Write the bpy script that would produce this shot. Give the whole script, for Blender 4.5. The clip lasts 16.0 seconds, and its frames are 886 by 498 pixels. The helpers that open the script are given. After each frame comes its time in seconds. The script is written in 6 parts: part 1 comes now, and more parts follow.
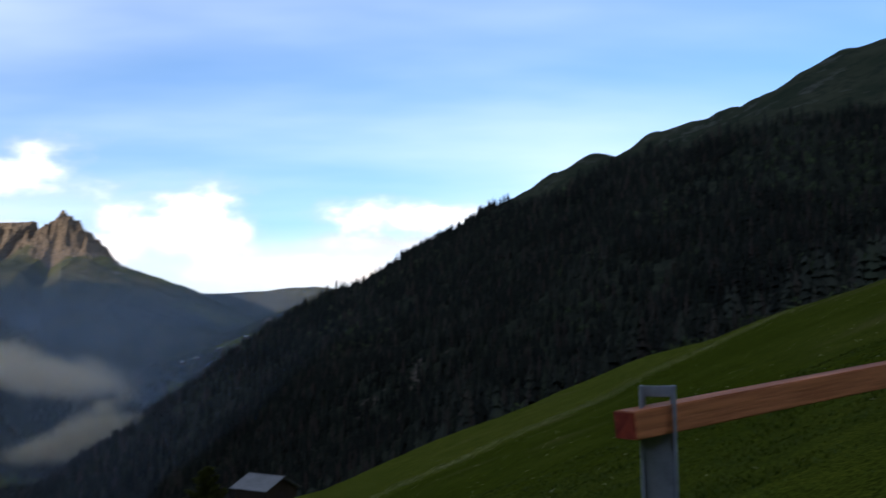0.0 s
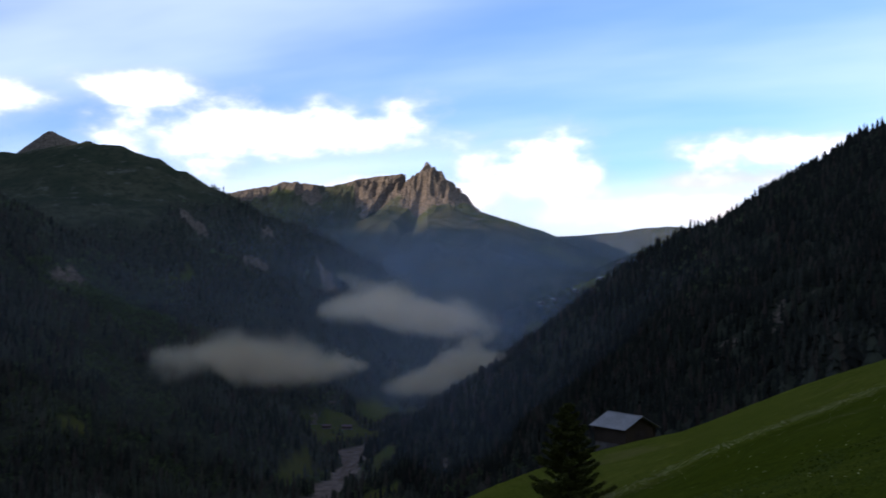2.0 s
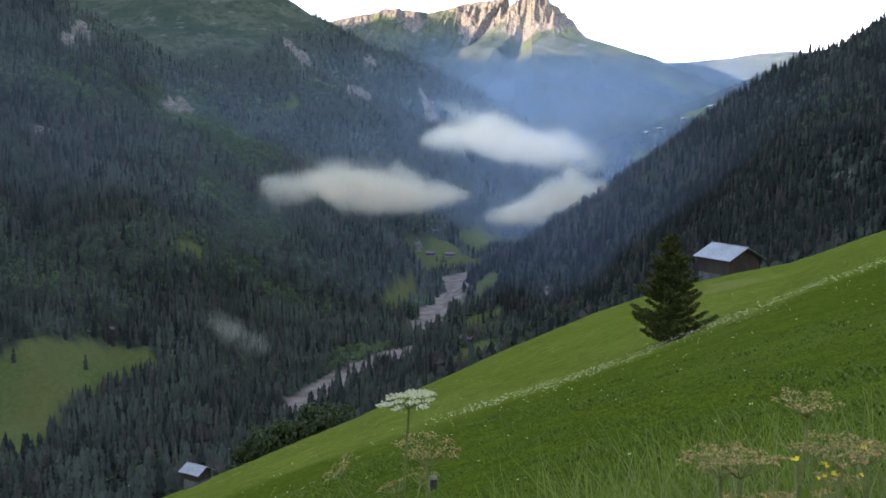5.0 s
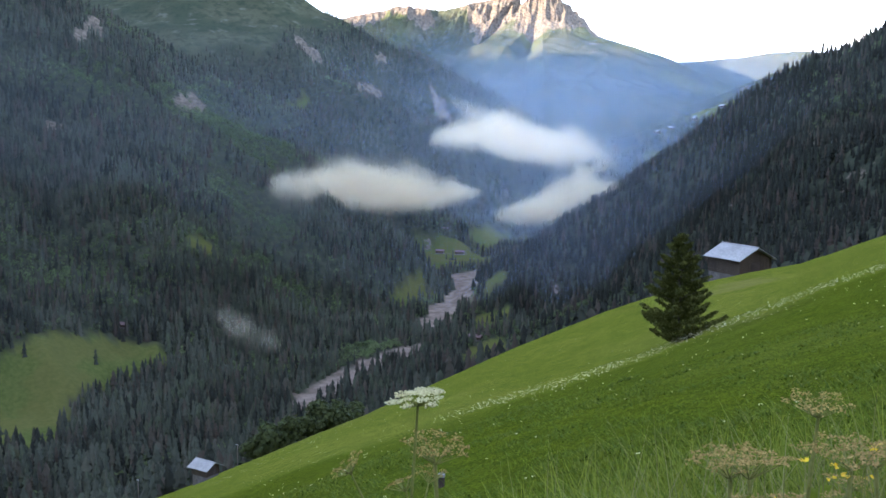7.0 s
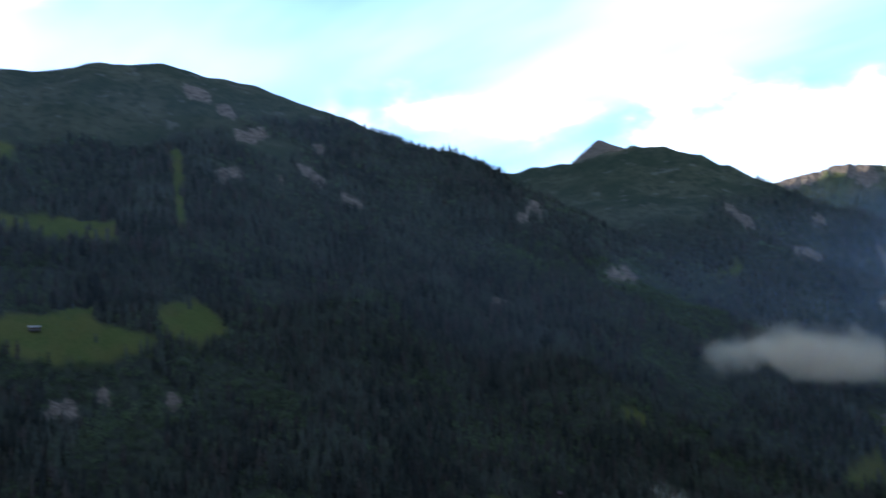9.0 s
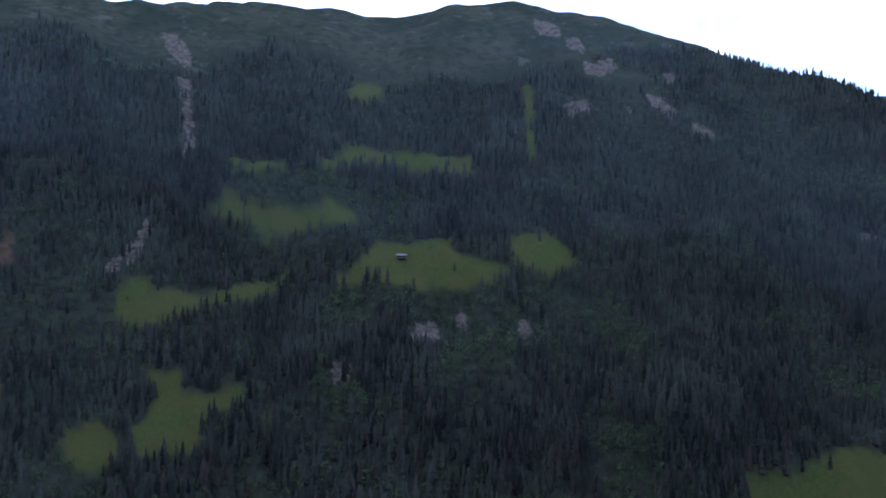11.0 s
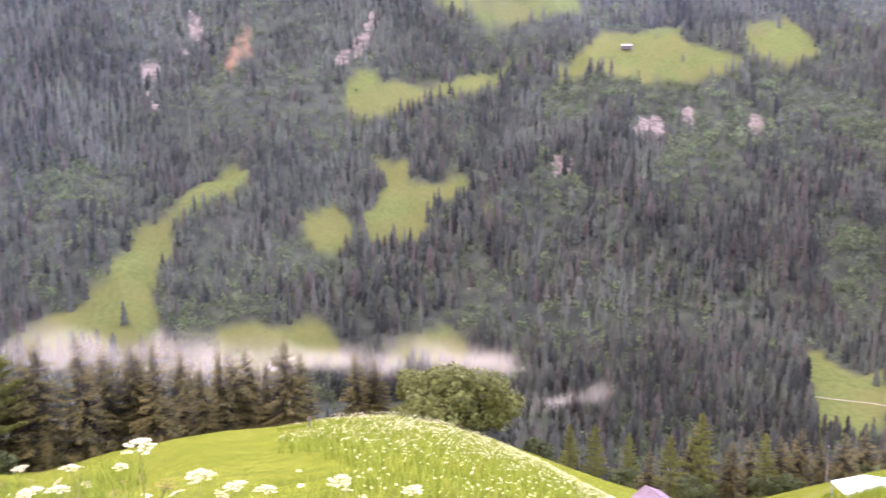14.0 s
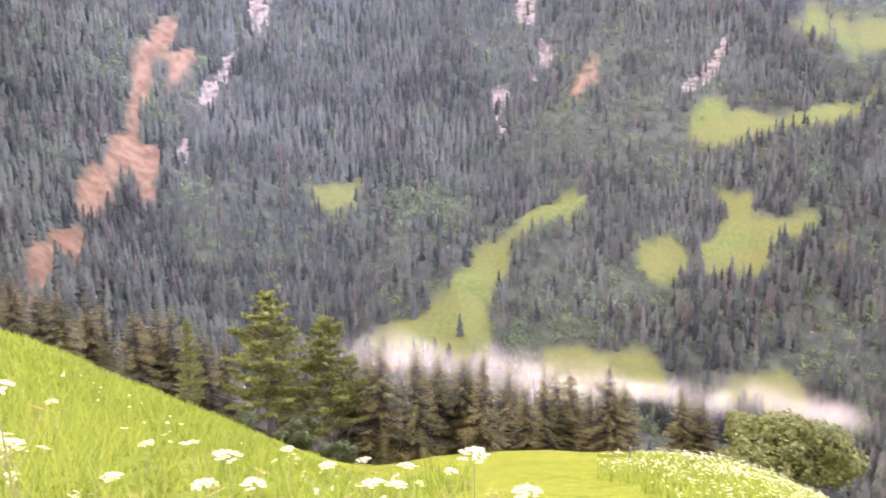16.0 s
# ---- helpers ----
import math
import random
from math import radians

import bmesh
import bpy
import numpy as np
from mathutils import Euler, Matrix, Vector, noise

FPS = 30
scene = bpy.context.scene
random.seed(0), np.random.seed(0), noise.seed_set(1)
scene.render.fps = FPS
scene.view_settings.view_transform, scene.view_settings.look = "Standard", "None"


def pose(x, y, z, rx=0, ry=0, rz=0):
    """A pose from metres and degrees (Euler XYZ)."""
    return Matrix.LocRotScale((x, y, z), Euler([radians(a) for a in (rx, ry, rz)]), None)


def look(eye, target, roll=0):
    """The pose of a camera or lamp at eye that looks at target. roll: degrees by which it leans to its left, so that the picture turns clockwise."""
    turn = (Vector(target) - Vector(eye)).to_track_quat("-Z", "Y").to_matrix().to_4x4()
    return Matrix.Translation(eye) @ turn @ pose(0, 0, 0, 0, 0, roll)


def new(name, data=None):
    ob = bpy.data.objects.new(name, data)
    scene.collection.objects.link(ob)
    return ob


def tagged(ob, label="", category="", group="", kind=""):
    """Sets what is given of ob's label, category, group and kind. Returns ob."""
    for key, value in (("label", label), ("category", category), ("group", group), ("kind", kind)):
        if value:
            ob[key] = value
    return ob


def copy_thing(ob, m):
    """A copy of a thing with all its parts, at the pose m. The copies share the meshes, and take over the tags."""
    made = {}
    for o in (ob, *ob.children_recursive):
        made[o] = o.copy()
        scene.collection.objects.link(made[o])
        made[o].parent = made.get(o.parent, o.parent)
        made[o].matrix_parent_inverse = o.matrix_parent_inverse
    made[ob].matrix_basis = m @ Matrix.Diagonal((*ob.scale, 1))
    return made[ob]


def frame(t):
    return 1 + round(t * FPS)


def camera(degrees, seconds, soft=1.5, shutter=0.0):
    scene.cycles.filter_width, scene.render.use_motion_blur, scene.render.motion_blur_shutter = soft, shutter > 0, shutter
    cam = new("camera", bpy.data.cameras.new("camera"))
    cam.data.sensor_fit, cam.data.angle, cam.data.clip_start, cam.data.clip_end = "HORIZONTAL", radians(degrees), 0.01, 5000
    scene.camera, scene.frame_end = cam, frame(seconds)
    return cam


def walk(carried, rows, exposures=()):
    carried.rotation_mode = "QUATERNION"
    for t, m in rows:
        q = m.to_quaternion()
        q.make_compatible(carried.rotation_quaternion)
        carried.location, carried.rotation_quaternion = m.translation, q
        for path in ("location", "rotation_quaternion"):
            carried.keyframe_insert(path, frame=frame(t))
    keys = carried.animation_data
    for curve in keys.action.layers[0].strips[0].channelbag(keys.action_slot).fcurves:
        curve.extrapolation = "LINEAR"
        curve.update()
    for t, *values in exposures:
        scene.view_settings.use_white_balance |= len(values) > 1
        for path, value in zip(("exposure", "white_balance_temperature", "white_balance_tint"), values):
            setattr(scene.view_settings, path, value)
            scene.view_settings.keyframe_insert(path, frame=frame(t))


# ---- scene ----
# An alpine valley at sunrise, seen by someone who turns to the left on a steep hay meadow.
# x: towards the uphill side, y: up the valley, the viewer stands at the origin.
EYE = 1.6
REACH = 0.1
cam = camera(49.9, 16.0, soft=1.6, shutter=0.4)
ROWS = [
    (0.0, 0.00, 7.10, -0.00),
    (0.5, 6.87, 5.23, -0.32),
    (1.0, 11.86, 4.51, -0.21),
    (1.5, 16.47, 4.26, -0.16),
    (2.0, 21.01, 3.55, -0.10),
    (2.5, 25.31, 2.15, -0.02),
    (3.0, 27.17, 0.08, -0.05),
    (3.5, 27.22, -1.97, -0.21),
    (4.0, 27.30, -4.14, -0.07),
    (4.5, 27.42, -5.72, 0.02),
    (5.0, 27.16, -6.69, -0.11),
    (5.2, 27.12, -7.03, -0.02),
    (7.3, 28.15, -6.69, -0.69),
    (7.5, 29.52, -5.35, -0.12),
    (8.0, 35.39, -2.11, 1.26),
    (8.5, 43.76, 0.51, 1.55),
    (9.0, 53.23, 3.60, 1.36),
    (9.5, 60.89, 4.69, 1.65),
    (10.0, 68.16, 4.06, 1.45),
    (10.2, 70.23, 3.68, 1.46),
    (12.3, 79.32, -6.54, -0.01),
    (12.5, 80.30, -7.80, 0.12),
    (13.0, 81.67, -10.49, -0.02),
    (13.5, 83.04, -11.41, 0.89),
    (14.0, 87.08, -12.34, 1.01),
    (14.5, 93.57, -11.77, 0.15),
    (15.0, 98.43, -12.08, -0.33),
    (15.5, 103.40, -11.63, -0.04),
    (16.0, 107.31, -10.41, 1.06),
]


def eye_pose(yaw, pitch, roll):
    a = radians(yaw)
    return pose(-REACH * math.sin(a), REACH * math.cos(a), EYE + REACH * 0.4 * math.sin(radians(pitch)), 90 + pitch, roll, yaw)


EXPOSURES = [
    (0.0, 0.6, 6200, 15), (1.5, 0.5, 5950, 20), (3.0, 0.75, 5900, 18), (3.5, 0.9, 5800, 18), (4.0, 1.75, 5900, 14), (4.5, 2.5, 6050, 14), (5.0, 2.9, 6100, 14), (7.5, 3.25, 6000, 16), (8.0, 2.85, 5800, 14),
    (8.5, 2.4, 5700, 12), (9.0, 1.55, 5400, 12), (9.5, 1.15, 5050, 14), (10.0, 1.15, 4950, 16), (10.2, 1.15, 4950, 16), (12.3, 4.65, 7050, 44), (13.0, 4.88, 7300, 46), (14.0, 5.08, 7600, 48), (16.0, 5.38, 7900, 46),
]
scene.cycles.transparent_max_bounces = 32
walk(cam, [(t, eye_pose(yaw, pitch, roll)) for t, yaw, pitch, roll in ROWS], EXPOSURES)


# ---- sky and sun ----
SUN_YAW, SUN_ELEV = 150.0, 6.5


def heading(yaw, elev=0.0):
    a, b = radians(yaw), radians(elev)
    return Vector((-math.sin(a) * math.cos(b), math.cos(a) * math.cos(b), math.sin(b)))


class Nodes:
    """A small wrapper that adds and links shader nodes."""

    def __init__(self, tree):
        self.tree = tree
        tree.nodes.clear()

    def put(self, kind, _props=None, **sockets):
        n = self.tree.nodes.new(kind)
        for k, v in (_props or {}).items():
            setattr(n, k, v)
        for k, v in sockets.items():
            key = int(k[1:]) if k[0] == "i" and k[1:].isdigit() else k.replace("_", " ")
            self.plug(n.inputs[key], v)
        return n

    def plug(self, socket, v):
        if isinstance(v, bpy.types.NodeSocket):
            self.tree.links.new(v, socket)
        elif isinstance(v, bpy.types.Node):
            self.tree.links.new(v.outputs[0], socket)
        else:
            socket.default_value = v

    def math(self, op, a, b=0.0, c=0.0, clamp=False):
        return self.put("ShaderNodeMath", {"operation": op, "use_clamp": clamp}, i0=a, i1=b, i2=c).outputs[0]

    def vmath(self, op, a, b=(0, 0, 0)):
        n = self.put("ShaderNodeVectorMath", {"operation": op}, i0=a, i1=b)
        return n.outputs["Value" if op in ("DOT_PRODUCT", "LENGTH") else "Vector"]

    def noise(self, vector, scale, detail=4.0, rough=0.55, lac=2.0):
        return self.put("ShaderNodeTexNoise", Vector=vector, Scale=scale, Detail=detail, Roughness=rough, Lacunarity=lac).outputs["Fac"]

    def ramp(self, fac, lo, hi, smooth=True):
        return self.put("ShaderNodeMapRange", {"interpolation_type": "SMOOTHSTEP" if smooth else "LINEAR"}, Value=fac, From_Min=lo, From_Max=hi).outputs[0]

    def mix(self, fac, a, b):
        n = self.tree.nodes.new("ShaderNodeMix")
        n.data_type = "RGBA"
        self.plug(n.inputs[0], fac), self.plug(n.inputs[6], a), self.plug(n.inputs[7], b)
        return n.outputs[2]

    def stops(self, fac, colours):
        n = self.put("ShaderNodeValToRGB", Fac=fac)
        e = n.color_ramp.elements
        while len(e) < len(colours):
            e.new(0.5)
        for i, (p, c) in enumerate(colours):
            e[i].position, e[i].color = p, (*c, 1)
        return n.outputs[0]


def rgb(r, g, b):
    return (r, g, b, 1.0)


# Clouds over the ridges: yaw, elevation, half width and half height in degrees, whiteness
CLOUDS = [(31.5, 10.4, 12.5, 2.1, 1.0), (50.5, 11.8, 9.0, 1.5, 1.0), (15.2, 7.9, 6.4, 2.3, 1.0), (23.0, 6.6, 9.0, 1.6, 0.9), (2.0, 9.0, 5.5, 1.2, 1.0), (3.0, 7.4, 7.0, 0.8, 0.25), (8.5, 5.8, 9.0, 1.0, 0.7), (38.5, 12.3, 4.0, 1.2, 1.0), (86.0, 18.6, 2.4, 0.8, 1.0), (78.0, 17.4, 2.6, 0.6, 0.7)]


def build_world():
    world = bpy.data.worlds.new("sky")
    scene.world = world
    world.use_nodes = True
    n = Nodes(world.node_tree)
    sky = n.put("ShaderNodeTexSky", {"sky_type": "NISHITA", "sun_disc": False, "sun_elevation": radians(SUN_ELEV), "sun_rotation": radians(-SUN_YAW), "altitude": 1500.0, "air_density": 1.0, "dust_density": 0.25, "ozone_density": 1.2})
    blue = n.vmath("MULTIPLY", sky, (1.35, 1.70, 2.25))
    d = n.put("ShaderNodeTexCoord").outputs["Generated"]
    xyz = n.put("ShaderNodeSeparateXYZ", Vector=d)
    z = n.math("MAXIMUM", xyz.outputs[2], 0.02)
    deg = 180 / math.pi
    yaw = n.math("MULTIPLY", n.math("ARCTAN2", n.math("MULTIPLY", xyz.outputs[0], -1.0), xyz.outputs[1]), deg)
    elev = n.math("MULTIPLY", n.math("ARCSINE", xyz.outputs[2]), deg)
    # cirrus: streaks on a high flat layer
    flat = n.put("ShaderNodeCombineXYZ", X=n.math("DIVIDE", xyz.outputs[0], n.math("ADD", z, 0.15)), Y=n.math("DIVIDE", xyz.outputs[1], n.math("ADD", z, 0.15)), Z=0.0).outputs[0]
    streak = n.put("ShaderNodeMapping", Vector=flat, Rotation=(0, 0, radians(-20)), Scale=(0.5, 1.15, 1.0)).outputs[0]
    cirrus = n.math("MULTIPLY", n.ramp(n.noise(streak, 0.8, 5.0, 0.45), 0.32, 0.74), 0.68)
    # cumulus: ragged lumps low over the ridges
    lump = n.put("ShaderNodeCombineXYZ", X=n.math("MULTIPLY", yaw, 0.24), Y=n.math("MULTIPLY", elev, 0.42), Z=0.0).outputs[0]
    rag = n.math("SUBTRACT", n.noise(lump, 1.0, 8.0, 0.52), 0.5)
    field, white = 0.0, 0.0
    for cy, ce, cw, ch, w in CLOUDS:
        u, v = n.math("DIVIDE", n.math("SUBTRACT", yaw, cy), cw), n.math("DIVIDE", n.math("SUBTRACT", elev, ce), ch)
        r = n.math("SQRT", n.math("ADD", n.math("MULTIPLY", u, u), n.math("MULTIPLY", v, v)))
        f = n.ramp(n.math("ADD", n.math("SUBTRACT", 1.0, r), n.math("MULTIPLY", rag, 2.6)), -0.35, 1.0)
        field = n.math("MAXIMUM", f, field)
        white = n.math("MAXIMUM", n.math("MULTIPLY", f, w), white)
    wild = n.ramp(n.noise(n.put("ShaderNodeMapping", Vector=d, Scale=(1, 1, 2.4)).outputs[0], 3.4, 7.0, 0.55), 0.56, 0.66)
    away = n.ramp(xyz.outputs[1], 0.0, -0.3)
    field = n.math("MAXIMUM", field, n.math("MULTIPLY", wild, away))
    white = n.math("MAXIMUM", white, n.math("MULTIPLY", wild, away))
    shade = n.ramp(n.math("ADD", white, n.math("MULTIPLY", n.noise(lump, 2.3, 5.0, 0.55), 0.5)), 0.35, 1.1)
    body = n.mix(shade, rgb(6.0, 6.6, 7.8), rgb(15.0, 14.6, 14.0))
    body = n.mix(n.math("MULTIPLY", n.ramp(elev, 8.5, 4.5), 0.75), body, rgb(12.5, 9.9, 7.6))
    col = n.mix(cirrus, blue, rgb(9.2, 10.4, 12.6))
    col = n.mix(n.math("MULTIPLY", n.ramp(elev, 9.0, 3.5), 0.6), col, rgb(11.4, 10.6, 9.8))
    col = n.mix(n.math("MULTIPLY", field, 0.93), col, body)
    dusk = n.put("ShaderNodeMapRange", {"interpolation_type": "SMOOTHSTEP"}, Value=elev, From_Min=20.0, From_Max=48.0, To_Min=0.86, To_Max=0.40).outputs[0]
    col = n.put("ShaderNodeVectorMath", {"operation": "SCALE"}, i0=col, Scale=dusk).outputs[0]
    bg = n.put("ShaderNodeBackground", Color=col, Strength=0.10)
    n.put("ShaderNodeOutputWorld", Surface=bg)


build_world()
sun = new("sun", bpy.data.lights.new("sun", "SUN"))
sun.data.energy, sun.data.angle, sun.data.color = 4.0, radians(0.5), (1.0, 0.82, 0.62)
sun.matrix_world = look(heading(SUN_YAW, SUN_ELEV) * 100, (0, 0, 0))


# ---- the lie of the land ----
def lattice(ix, iy, seed):
    h = (ix.astype(np.int64) * 374761393 + iy.astype(np.int64) * 668265263 + seed * 974711) & 0xFFFFFFFF
    h = ((h ^ (h >> 13)) * 1274126177) & 0xFFFFFFFF
    return ((h ^ (h >> 16)) & 0xFFFF) / 65535.0


def vnoise(x, y, seed=0):
    """Smooth noise in the plane, -1 to 1."""
    ix, iy = np.floor(x), np.floor(y)
    fx, fy = x - ix, y - iy
    fx, fy = fx * fx * (3 - 2 * fx), fy * fy * (3 - 2 * fy)
    a, b = lattice(ix, iy, seed), lattice(ix + 1, iy, seed)
    c, d = lattice(ix, iy + 1, seed), lattice(ix + 1, iy + 1, seed)
    return 2 * ((a + (b - a) * fx) * (1 - fy) + (c + (d - c) * fx) * fy) - 1


def fbm(x, y, size, octaves=4, seed=0, gain=0.5):
    total, amp, f = 0.0, 1.0, 1.0 / size
    for i in range(octaves):
        total = total + amp * vnoise(x * f + 17.3 * i, y * f - 9.1 * i, seed + i)
        amp, f = amp * gain, f * 2.03
    return total


def ridged(x, y, size, octaves=4, seed=0):
    total, amp, f = 0.0, 1.0, 1.0 / size
    for i in range(octaves):
        total = total + amp * (1 - 2 * np.abs(vnoise(x * f + 5.7 * i, y * f + 3.3 * i, seed + i)))
        amp, f = amp * 0.5, f * 2.1
    return total


def smooth(x, lo, hi):
    t = np.clip((x - lo) / (hi - lo), 0, 1)
    return t * t * (3 - 2 * t)


def crest(points):
    """Crest points from (yaw, elevation, distance) to (x, y, z)."""
    out = []
    for yaw, elev, r in points:
        a = radians(yaw)
        out.append((-r * math.sin(a), r * math.cos(a), EYE + r * math.tan(radians(elev))))
    return np.array(out)


OPPOSITE = crest([(150, 15.0, 1800), (128, 14.0, 1900), (110, 13.6, 1950), (93.1, 13.9, 2000), (84.7, 14.35, 2100), (76.8, 13.6, 2150), (73.0, 14.3, 2180), (70, 14.4, 2200), (66.5, 13.7, 2230), (64.2, 13.4, 2250),
                  (60.5, 12.1, 2280), (57.2, 10.8, 2300), (51.8, 8.4, 2300), (47.8, 6.9, 2300), (44.4, 4.8, 2250), (40.1, 1.9, 2150), (36.5, -1.5, 2050), (34.6, -3.9, 1950), (30.7, -6.6, 1750), (28.9, -8.4, 1480)])
DOME = crest([(62, 8.8, 3300), (49.2, 8.1, 3200), (45, 8.7, 3100), (41.6, 9.4, 3000), (39, 9.0, 2950), (36.4, 8.0, 2900), (33.8, 6.7, 2850), (31.8, 5.7, 2800), (28.4, 4.4, 2700), (25.9, 3.1, 2650), (25.0, 1.6, 2600), (25.2, -3.5, 2480)])
HORN = crest([(48, 7.6, 3800), (45, 8.8, 3750), (43.6, 9.9, 3700), (42.4, 9.5, 3700), (38, 7.0, 3800)])
PEAK = crest([(40, 6.0, 4150), (33.4, 6.7, 4250), (30.2, 7.5, 4300), (28.1, 7.2, 4320), (26.1, 7.7, 4300), (24.1, 7.9, 4300), (22.8, 8.0, 4300), (22.0, 8.7, 4300), (21.1, 7.9, 4280), (19.7, 6.6, 4250), (18.8, 6.5, 4250), (17.8, 5.4, 4250), (16.6, 4.4, 4250), (14.9, 3.6, 4200), (12.5, 2.4, 4100)])
FAR_RIDGE = crest([(24, 4.0, 4800), (16.3, 4.3, 4760), (11.5, 4.5, 4760), (7.8, 4.9, 4760), (5.7, 4.7, 4760), (-4, 5.5, 4760)])
VILLAGE = crest([(3.0, 5.2, 3500), (5.7, 4.6, 3400), (8.8, 3.0, 3200), (13.9, 1.1, 3000), (16.9, -0.9, 2850), (19.6, -2.6, 2700)])
WOODED = crest([(-50, 22.0, 1400), (-35, 19.5, 1450), (-25.7, 17.9, 1500), (-23.4, 17.6, 1520), (-21.6, 16.8, 1530), (-19.6, 15.4, 1545), (-18.1, 14.9, 1550), (-16.2, 14.4, 1565), (-14.5, 14.1, 1580), (-12.5, 13.7, 1600), (-10.6, 12.7, 1610), (-9.1, 12.6, 1620), (-5.4, 10.9, 1650), (0.1, 7.7, 1680),
                (3.2, 5.6, 1690), (5.7, 4.1, 1700), (8.9, 2.2, 1650), (12.7, -0.8, 1550), (17.3, -3.5, 1400), (21.7, -6.3, 1250), (24.2, -11.0, 1080)])
# unseen ridges added to shade the valley; a notch lets sun reach the peak
BEHIND_BLOCKER = np.array([(1073, 899, 560), (1700, -500, 800), (1000, -1500, 950), (-400, -1750, 975), (-1000, -2000, 975), (-2000, -1700, 960), (-2500, -1900, 900)], float)
WEST_BLOCKER = np.array([(-2900, -2600, 1000), (-3600, -1050, 930), (-3720, -800, 900), (-3900, -300, 785), (-3900, 0, 800), (-3900, 180, 960), (-3900, 520, 960), (-3900, 700, 840), (-3900, 1000, 840), (-3700, 1900, 720), (-3600, 2600, 560)], float)
FLOOR = -210.0


def from_crest(x, y, pts, fall=0.6):
    """Distance to the part of a crest line that stands highest over a place, and the crest's height there."""
    best, high = np.full(x.shape, 1e9), np.full(x.shape, -1e9)
    for (ax, ay, az), (bx, by, bz) in zip(pts[:-1], pts[1:]):
        dx, dy = bx - ax, by - ay
        s = np.clip(((x - ax) * dx + (y - ay) * dy) / (dx * dx + dy * dy), 0, 1)
        d = np.hypot(x - ax - s * dx, y - ay - s * dy)
        h = az + s * (bz - az)
        near = h - fall * d > high - fall * best
        best, high = np.where(near, d, best), np.where(near, h, high)
    return best, high


# How the meadow's brink rises or dips round the viewer: yaw in degrees, slope
BRINK = np.array([(-40, -0.014), (-25, -0.009), (-20, 0.001), (-16, 0.004), (-12, 0.012), (-7, 0.010), (-2, 0.004), (3, -0.004), (7, -0.008), (11.5, 0.007), (15.5, 0.016), (18.5, 0.018), (23, 0.013), (28, 0.003), (32.5, -0.004), (40, -0.002),
                  (55, -0.013), (61, -0.006), (70, -0.012), (79.6, -0.019), (83, -0.016), (85.5, -0.010), (88, -0.004), (91, 0.000), (94.5, -0.006), (98.6, -0.017), (103, -0.019), (108, -0.022), (112, -0.034), (116, -0.034), (120, -0.030), (124, -0.026), (127.5, -0.016), (130.5, 0.001), (133.5, 0.008), (140, 0.0)])


def hay_meadow(x, y):
    """The near hillside: a tilted plane that rounds off downhill, with a terrace bank across it."""
    r = np.hypot(x, y)
    yaw = np.degrees(np.arctan2(-x, y))
    swell = (0.033 * np.exp(-(((yaw - 4) / 11) ** 2)) + 0.016 * smooth(yaw, -8, -20)) * np.clip(r - 30, 0, 90)
    dip = 0.112 * np.exp(-(((yaw - 71) / 9.5) ** 2)) + 0.066 * np.exp(-(((yaw - 113) / 9) ** 2)) + 0.035 * np.exp(-(((yaw - 46) / 12) ** 2))
    fall = smooth(-x, -60, 60) * 0.6 + smooth(y, -40, 80) * 0.5
    z = 0.395 * x - 0.075 * y + swell - dip * np.clip(r - 6, 0, 120) - np.clip(fall, 0, 1) * 0.00042 * np.clip(r - 120, 0, None) ** 2
    z = z + np.interp(yaw, BRINK[:, 0], BRINK[:, 1]) * np.where(yaw < 47, 1.7 * np.clip(r - 58, 0, 160), np.clip(r - 6, 0, 220))
    bank = y - (67 + 1.15 * x + 2 * np.sin(x * 0.11))
    z = z - 1.3 * smooth(bank, -36.0, 2.0) * smooth(x, -42, -12) * smooth(95 - bank, 0, 40)
    z = z + 0.35 * fbm(x, y, 34, 3, 11) * smooth(r, 4, 40) + 0.05 * fbm(x, y, 2.6, 3, 21) * smooth(r, 0.5, 3)
    return z


